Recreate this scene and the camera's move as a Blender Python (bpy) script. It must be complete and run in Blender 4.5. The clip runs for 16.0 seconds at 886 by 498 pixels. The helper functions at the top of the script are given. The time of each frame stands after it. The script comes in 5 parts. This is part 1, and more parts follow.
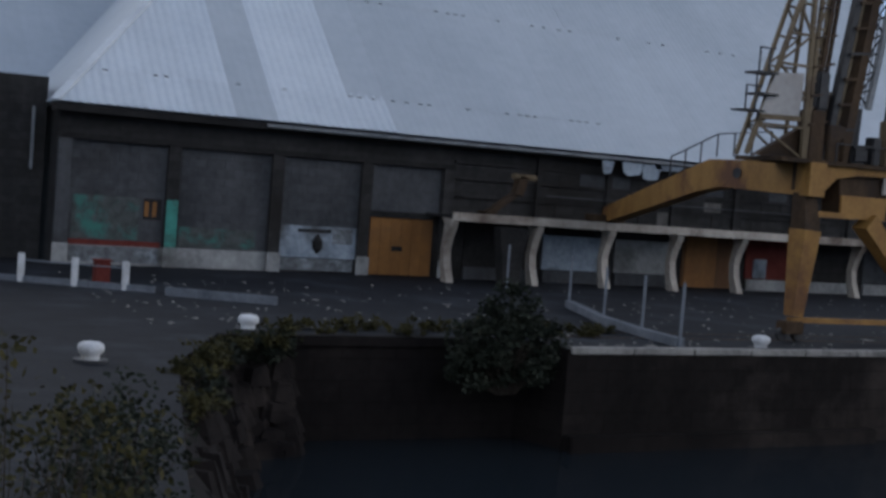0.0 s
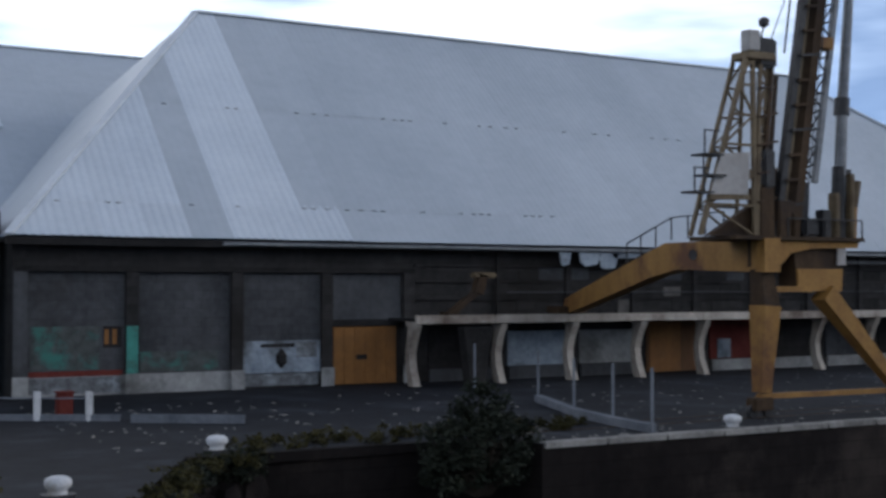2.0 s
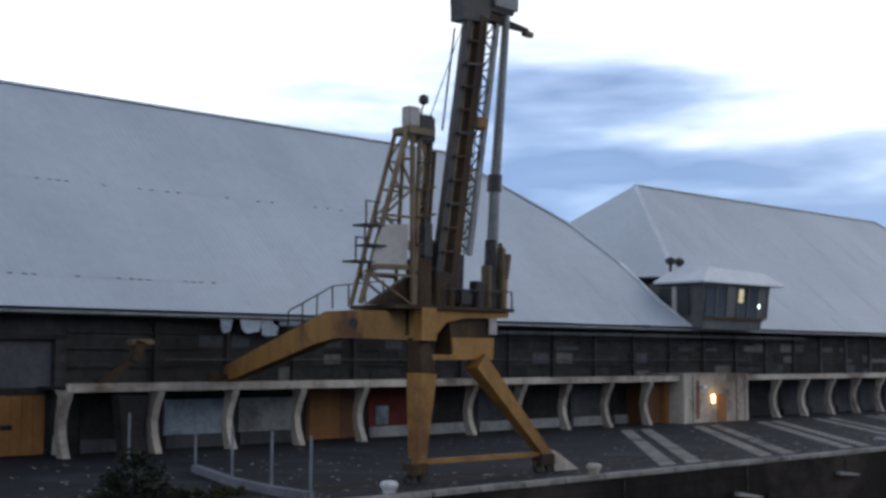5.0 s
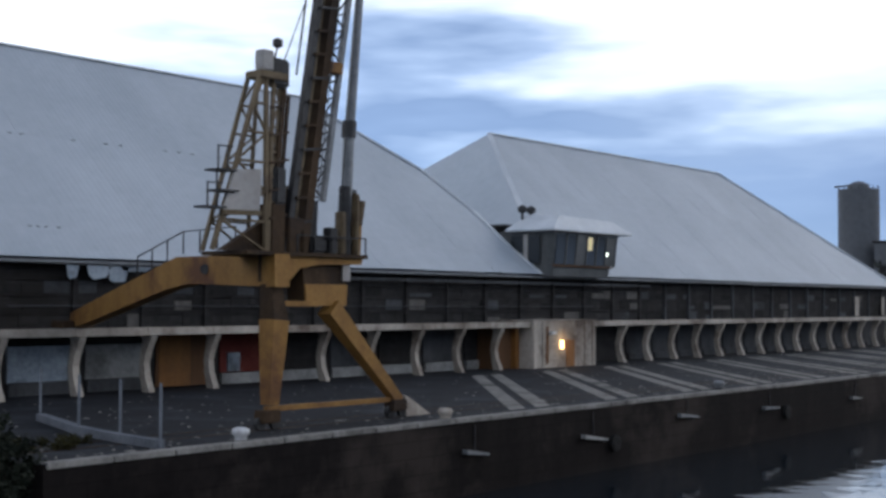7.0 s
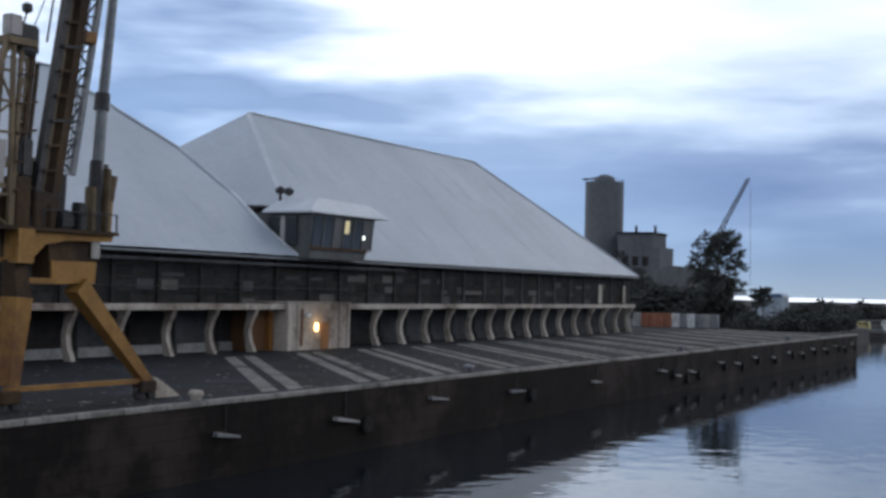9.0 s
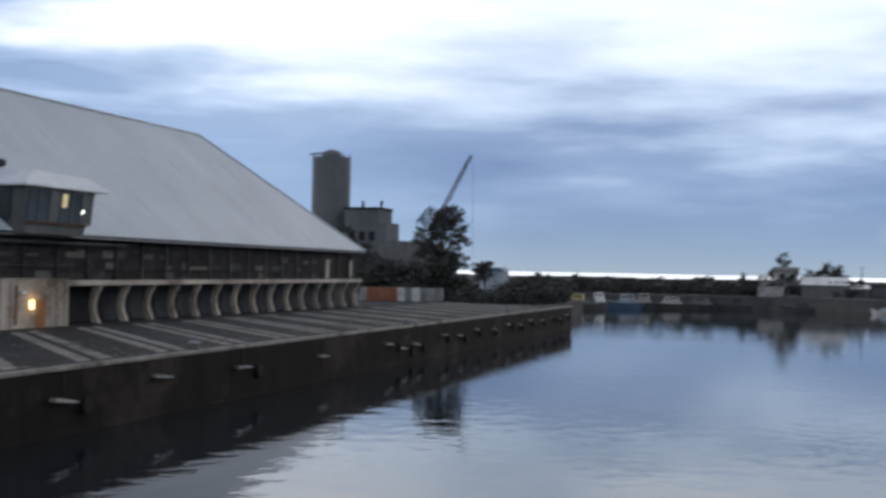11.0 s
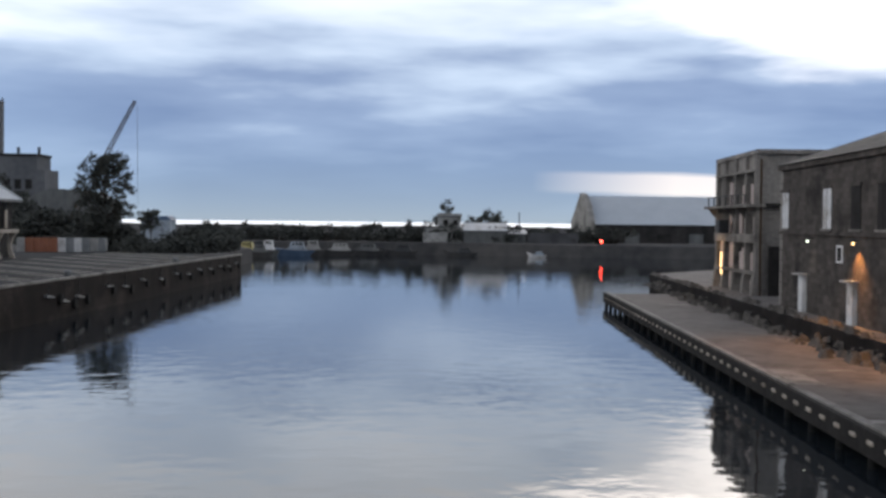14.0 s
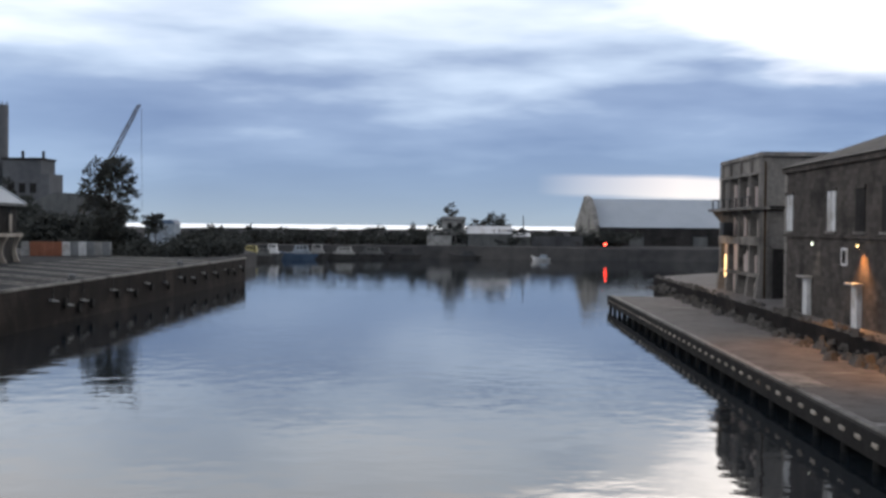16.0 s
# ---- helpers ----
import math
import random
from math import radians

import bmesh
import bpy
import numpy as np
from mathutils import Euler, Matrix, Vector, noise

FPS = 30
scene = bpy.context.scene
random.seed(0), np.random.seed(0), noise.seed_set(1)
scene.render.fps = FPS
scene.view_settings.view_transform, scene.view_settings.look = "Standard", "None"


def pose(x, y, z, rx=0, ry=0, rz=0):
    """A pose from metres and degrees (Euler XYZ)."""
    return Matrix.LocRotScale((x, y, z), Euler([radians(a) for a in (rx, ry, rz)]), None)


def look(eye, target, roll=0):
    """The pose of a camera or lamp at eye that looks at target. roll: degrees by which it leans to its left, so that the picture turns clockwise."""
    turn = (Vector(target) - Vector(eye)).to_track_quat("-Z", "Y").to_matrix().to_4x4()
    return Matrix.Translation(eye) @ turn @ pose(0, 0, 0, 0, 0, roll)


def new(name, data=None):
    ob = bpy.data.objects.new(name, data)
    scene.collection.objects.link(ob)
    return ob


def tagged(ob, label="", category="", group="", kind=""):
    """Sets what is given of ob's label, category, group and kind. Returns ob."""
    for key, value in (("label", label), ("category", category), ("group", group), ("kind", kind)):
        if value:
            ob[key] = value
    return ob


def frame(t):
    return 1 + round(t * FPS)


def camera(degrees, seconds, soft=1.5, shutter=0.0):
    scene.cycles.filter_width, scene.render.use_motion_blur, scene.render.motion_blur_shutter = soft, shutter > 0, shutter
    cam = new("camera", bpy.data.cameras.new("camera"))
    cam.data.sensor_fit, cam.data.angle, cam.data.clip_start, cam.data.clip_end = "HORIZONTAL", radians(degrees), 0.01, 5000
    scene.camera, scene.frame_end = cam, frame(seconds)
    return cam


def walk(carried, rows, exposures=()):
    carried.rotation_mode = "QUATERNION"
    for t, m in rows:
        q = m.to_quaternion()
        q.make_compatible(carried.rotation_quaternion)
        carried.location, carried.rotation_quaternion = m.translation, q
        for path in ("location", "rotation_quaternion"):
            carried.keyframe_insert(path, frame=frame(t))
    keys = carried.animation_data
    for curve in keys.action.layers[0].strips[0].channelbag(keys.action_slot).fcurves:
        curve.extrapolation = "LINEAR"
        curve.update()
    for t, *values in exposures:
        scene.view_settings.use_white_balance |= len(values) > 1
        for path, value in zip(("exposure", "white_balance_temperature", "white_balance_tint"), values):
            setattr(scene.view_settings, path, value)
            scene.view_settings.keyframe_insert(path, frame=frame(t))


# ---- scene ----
# Camera: stands on a bridge at the head of the basin and turns where it is.
EYE = (0.0, 0.0, 5.0)
cam = camera(38.33, 16.0, soft=3.0, shutter=0.4)


def view(turn, tilt, lean):
    return pose(*EYE, 90 + tilt, 0, turn) @ pose(0, 0, 0, 0, 0, lean)


ROWS = [
    (0.0, -27.381, -2.938, 4.477),
    (0.5, -26.520, -0.830, 2.475),
    (1.0, -27.013, 1.080, 0.699),
    (1.5, -27.528, 2.219, 0.008),
    (2.0, -28.947, 1.740, 0.008),
    (2.5, -32.541, 2.044, -0.011),
    (3.0, -36.678, 4.080, 0.274),
    (3.5, -39.279, 5.556, 0.008),
    (3.7, -39.676, 6.053, -0.080),
    (5.8, -46.645, 3.767, -0.017),
    (6.0, -47.060, 3.625, -0.117),
    (6.5, -48.920, 3.017, 0.266),
    (7.0, -50.640, 2.428, 0.254),
    (7.5, -52.907, 1.748, 0.518),
    (8.0, -56.482, 1.316, 0.622),
    (8.2, -57.733, 1.367, 0.812),
    (10.3, -68.441, 1.167, 1.200),
    (10.5, -69.980, 0.804, 1.107),
    (11.0, -73.796, 0.935, 1.099),
    (11.5, -79.550, 1.712, 0.972),
    (12.0, -82.637, 1.791, 0.981),
    (12.5, -85.271, 1.182, 0.456),
    (13.0, -87.638, 0.058, 0.397),
    (13.5, -88.350, -0.841, 0.469),
    (14.0, -88.604, -1.196, 0.603),
    (14.5, -88.377, -0.985, 0.376),
    (15.0, -88.309, -0.843, 0.450),
    (15.5, -88.338, -0.962, 0.410),
    (16.0, -88.419, -1.054, 0.493),]
walk(cam, [(t, view(a, b, c)) for t, a, b, c in ROWS], exposures=[(0.0, 0.04, 6050, 10), (3.0, 0.12, 6150, 10), (8.0, 0.13, 6250, 10), (11.0, 0.1, 6600, 10), (16.0, 0.15, 6800, 10)])

# ---- world and sun: overcast dusk ----
world = bpy.data.worlds.new("dusk_sky")
scene.world = world
world.use_nodes = True
wn, wl = world.node_tree.nodes, world.node_tree.links
wn.clear()


def wnode(kind, **kw):
    n = wn.new(kind)
    for k, v in kw.items():
        n.inputs[k].default_value = v
    return n


def wmath(op, a, b=None, clamp=False):
    n = wn.new("ShaderNodeMath")
    n.operation, n.use_clamp = op, clamp
    for i, v in enumerate((a, b)):
        if v is None:
            continue
        if isinstance(v, (int, float)):
            n.inputs[i].default_value = v
        else:
            wl.new(v, n.inputs[i])
    return n.outputs[0]


def wramp(fac, stops):
    n = wn.new("ShaderNodeValToRGB")
    el = n.color_ramp.elements
    while len(el) < len(stops):
        el.new(0.5)
    for e, (p, c) in zip(el, stops):
        e.position, e.color = p, (*c, 1)
    wl.new(fac, n.inputs[0])
    return n.outputs[0]


def wmix(fac, a, b):
    n = wn.new("ShaderNodeMix")
    n.data_type = "RGBA"
    for s, v in ((0, fac), (6, a), (7, b)):
        if isinstance(v, (int, float)):
            n.inputs[s].default_value = v
        elif isinstance(v, tuple):
            n.inputs[s].default_value = (*v, 1)
        else:
            wl.new(v, n.inputs[s])
    return n.outputs[2]


SUN_EL, SUN_DIR = 28.0, 100.0      # degrees; direction counted from +x towards +y
sky = wn.new("ShaderNodeTexSky")
sky.sky_type, sky.sun_disc = "NISHITA", False
sky.dust_density, sky.air_density, sky.ozone_density = 0.0, 0.4, 1.0
sky.sun_elevation, sky.sun_rotation = radians(SUN_EL), radians(90 - SUN_DIR)
tc = wn.new("ShaderNodeTexCoord")
sep = wn.new("ShaderNodeSeparateXYZ")
wl.new(tc.outputs["Generated"], sep.inputs[0])
dx, dy, dz = sep.outputs
az = wmath("ARCTAN2", dy, dx)            # radians from +x towards +y
el = wmath("ARCSINE", dz)
comb = wn.new("ShaderNodeCombineXYZ")
wl.new(wmath("MULTIPLY", az, 0.75), comb.inputs[0])
wl.new(wmath("MULTIPLY", el, 3.6), comb.inputs[1])
n1 = wnode("ShaderNodeTexNoise", Scale=4.6, Detail=4.0, Roughness=0.45, Distortion=0.05)
wl.new(comb.outputs[0], n1.inputs["Vector"])
n2 = wnode("ShaderNodeTexNoise", Scale=12.0, Detail=4.0, Roughness=0.5, Distortion=0.05)
wl.new(comb.outputs[0], n2.inputs["Vector"])
big, fine_ = wmath("SUBTRACT", n1.outputs[0], 0.5), wmath("SUBTRACT", n2.outputs[0], 0.5)
warp = wmath("ADD", wmath("MULTIPLY", big, 0.55), wmath("MULTIPLY", fine_, 0.2))
warp2 = wmath("ADD", wmath("MULTIPLY", big, 1.0), wmath("MULTIPLY", fine_, 0.17))
up2 = wmath("ADD", wmath("MULTIPLY", el, 2.6), wmath("ADD", warp2, 0.02))
up = wmath("ADD", wmath("MULTIPLY", el, 2.4), warp)     # 0 horizon, about 0.5 at 12 degrees
# out over the sea: blue-grey bank low down, paler above
over_sea = wramp(up, [(0.0, (0.066, 0.088, 0.19)), (0.10, (0.085, 0.115, 0.225)), (0.21, (0.185, 0.235, 0.36)),
                      (0.31, (0.47, 0.555, 0.68)), (0.43, (0.76, 0.83, 0.915)), (0.60, (1.0, 1.0, 1.0))])
# over the warehouses: broken cloud with bright gaps
over_land = wramp(up2, [(0.0, (0.26, 0.345, 0.50)), (0.2, (0.25, 0.335, 0.49)), (0.32, (0.195, 0.265, 0.40)),
                        (0.41, (0.38, 0.475, 0.63)), (0.50, (0.82, 0.88, 0.94)), (0.58, (1.05, 1.05, 1.05))])
side = wmath("MULTIPLY", wmath("SUBTRACT", az, 0.22), 2.6, True)
cloud = wmix(side, over_sea, over_land)
# bright break in the cloud high over the right bank, and a pale band low down there
east = wmath("MULTIPLY", wmath("MULTIPLY", wmath("SUBTRACT", 0.03, az), 8.0, True), wmath("MULTIPLY", wmath("ADD", az, 0.8), 3.0, True))
rim = wmath("MAXIMUM", wmath("ADD", wmath("MULTIPLY", az, 0.42), 0.2), 0.095)      # the break hangs lower towards the right bank
over = wmath("SUBTRACT", wmath("ADD", el, wmath("MULTIPLY", warp, 0.3)), rim)
cloud = wmix(wmath("MULTIPLY", east, wmath("MULTIPLY", over, 16.0, True)), cloud, (1.35, 1.3, 1.26))
cloud = wmix(wmath("MULTIPLY", east, wmath("MULTIPLY", wmath("SUBTRACT", over, 0.03), 14.0, True)), cloud, (3.4, 3.2, 3.05))
glow = wmath("MULTIPLY", wmath("SUBTRACT", -0.045, az), 9.0, True)
band = wmath("MULTIPLY", wmath("SUBTRACT", 0.0095, wmath("ABSOLUTE", wmath("SUBTRACT", wmath("ADD", el, wmath("MULTIPLY", warp, 0.03)), 0.031))), 260.0, True)
cloud = wmix(wmath("MULTIPLY", wmath("MULTIPLY", band, glow), 0.75), cloud, (0.92, 0.76, 0.66))
# unseen sky overhead is darkened to dim and cool the light below
dim_above = wmath("MULTIPLY", wmath("SUBTRACT", el, 0.3), 1.6, True)
cloud = wmix(dim_above, cloud, (0.075, 0.115, 0.19))
bg1 = wnode("ShaderNodeBackground", Strength=1.0)
wl.new(cloud, bg1.inputs[0])
bg2 = wnode("ShaderNodeBackground", Strength=0.05)
wl.new(sky.outputs[0], bg2.inputs[0])
add = wn.new("ShaderNodeAddShader")
wl.new(bg1.outputs[0], add.inputs[0])
wl.new(bg2.outputs[0], add.inputs[1])
out = wn.new("ShaderNodeOutputWorld")
wl.new(add.outputs[0], out.inputs[0])

sun_data = bpy.data.lights.new("sun", "SUN")
sun_data.energy, sun_data.angle, sun_data.color = 0.5, radians(40), (1.0, 0.96, 0.92)
sun = new("sun", sun_data)
sd = Vector((math.cos(radians(SUN_DIR)), math.sin(radians(SUN_DIR)), math.tan(radians(SUN_EL))))
sun.matrix_world = look(sd * 100, (0, 0, 0))

# ---- materials ----


def mat(name, c1, c2, scale=1.0, rough=0.85, metal=0.0, bump=0.15, fine=8.0, vary=0.0, streak=0.0, dirt=None, emit=0.0, gloss=None, masonry=None):
    """Two tones mixed by noise at two scales, with relief; vary: tone by object; streak: vertical runs; dirt: a third tone in patches."""
    m = bpy.data.materials.new(name)
    m.use_nodes = True
    nt = m.node_tree
    N, Lk = nt.nodes, nt.links
    b = N["Principled BSDF"]
    tcn = N.new("ShaderNodeNewGeometry")
    big = N.new("ShaderNodeTexNoise")
    big.inputs["Scale"].default_value, big.inputs["Detail"].default_value, big.inputs["Roughness"].default_value = scale, 6, 0.6
    small = N.new("ShaderNodeTexNoise")
    small.inputs["Scale"].default_value, small.inputs["Detail"].default_value = scale * fine, 4
    src = tcn.outputs["Position"]
    if streak:
        mp = N.new("ShaderNodeMapping")
        mp.inputs["Scale"].default_value = (1, 1, 1 / (1 + streak))
        Lk.new(src, mp.inputs[0])
        Lk.new(mp.outputs[0], big.inputs["Vector"])
    else:
        Lk.new(src, big.inputs["Vector"])
    Lk.new(src, small.inputs["Vector"])
    mixf = N.new("ShaderNodeMath")
    mixf.operation = "MULTIPLY_ADD"
    Lk.new(small.outputs[0], mixf.inputs[0])
    mixf.inputs[1].default_value = 0.45
    Lk.new(big.outputs[0], mixf.inputs[2])
    r = N.new("ShaderNodeValToRGB")
    r.color_ramp.elements[0].position, r.color_ramp.elements[0].color = 0.48, (*c1, 1)
    r.color_ramp.elements[1].position, r.color_ramp.elements[1].color = 0.95, (*c2, 1)
    Lk.new(mixf.outputs[0], r.inputs[0])
    col = r.outputs[0]
    if dirt:
        pn = N.new("ShaderNodeTexNoise")
        pn.inputs["Scale"].default_value, pn.inputs["Detail"].default_value, pn.inputs["Roughness"].default_value = scale * 0.37, 7, 0.65
        Lk.new(src, pn.inputs["Vector"])
        pr = N.new("ShaderNodeValToRGB")
        pr.color_ramp.elements[0].position, pr.color_ramp.elements[1].position = 0.52, 0.66
        Lk.new(pn.outputs[0], pr.inputs[0])
        mx = N.new("ShaderNodeMix")
        mx.data_type = "RGBA"
        Lk.new(pr.outputs[0], mx.inputs[0])
        Lk.new(col, mx.inputs[6])
        mx.inputs[7].default_value = (*dirt, 1)
        col = mx.outputs[2]
    if masonry:
        bw, bh, tone = masonry
        sp = N.new("ShaderNodeSeparateXYZ")
        Lk.new(src, sp.inputs[0])
        sm = N.new("ShaderNodeMath")
        Lk.new(sp.outputs[0], sm.inputs[0])
        Lk.new(sp.outputs[1], sm.inputs[1])
        cx = N.new("ShaderNodeCombineXYZ")
        Lk.new(sm.outputs[0], cx.inputs[0])
        Lk.new(sp.outputs[2], cx.inputs[1])
        bt = N.new("ShaderNodeTexBrick")
        bt.inputs["Scale"].default_value = 1.0
        bt.inputs["Brick Width"].default_value, bt.inputs["Row Height"].default_value = bw, bh
        bt.inputs["Mortar Size"].default_value = bh * 0.05
        bt.inputs["Color1"].default_value = (1, 1, 1, 1)
        bt.inputs["Color2"].default_value = (tone, tone, tone, 1)
        bt.inputs["Mortar"].default_value = (0.72, 0.72, 0.72, 1)
        Lk.new(cx.outputs[0], bt.inputs["Vector"])
        mb = N.new("ShaderNodeMix")
        mb.data_type, mb.blend_type = "RGBA", "MULTIPLY"
        mb.inputs[0].default_value = 1.0
        Lk.new(col, mb.inputs[6])
        Lk.new(bt.outputs[0], mb.inputs[7])
        col = mb.outputs[2]
    b.inputs["Specular IOR Level"].default_value = gloss if gloss is not None else (0.12 if rough >= 0.75 else 0.4)
    if vary:
        oi = N.new("ShaderNodeObjectInfo")
        mm = N.new("ShaderNodeMath")
        mm.operation = "MULTIPLY_ADD"
        Lk.new(oi.outputs["Random"], mm.inputs[0])
        mm.inputs[1].default_value, mm.inputs[2].default_value = 2 * vary, 1 - vary
        hs = N.new("ShaderNodeHueSaturation")
        Lk.new(mm.outputs[0], hs.inputs["Value"])
        Lk.new(col, hs.inputs["Color"])
        col = hs.outputs[0]
    Lk.new(col, b.inputs["Base Color"])
    b.inputs["Roughness"].default_value, b.inputs["Metallic"].default_value = rough, metal
    if bump:
        bp = N.new("ShaderNodeBump")
        bp.inputs["Strength"].default_value, bp.inputs["Distance"].default_value = bump, 0.05
        Lk.new(mixf.outputs[0], bp.inputs["Height"])
        Lk.new(bp.outputs[0], b.inputs["Normal"])
    if emit:
        Lk.new(col, b.inputs["Emission Color"])
        b.inputs["Emission Strength"].default_value = emit
    return m


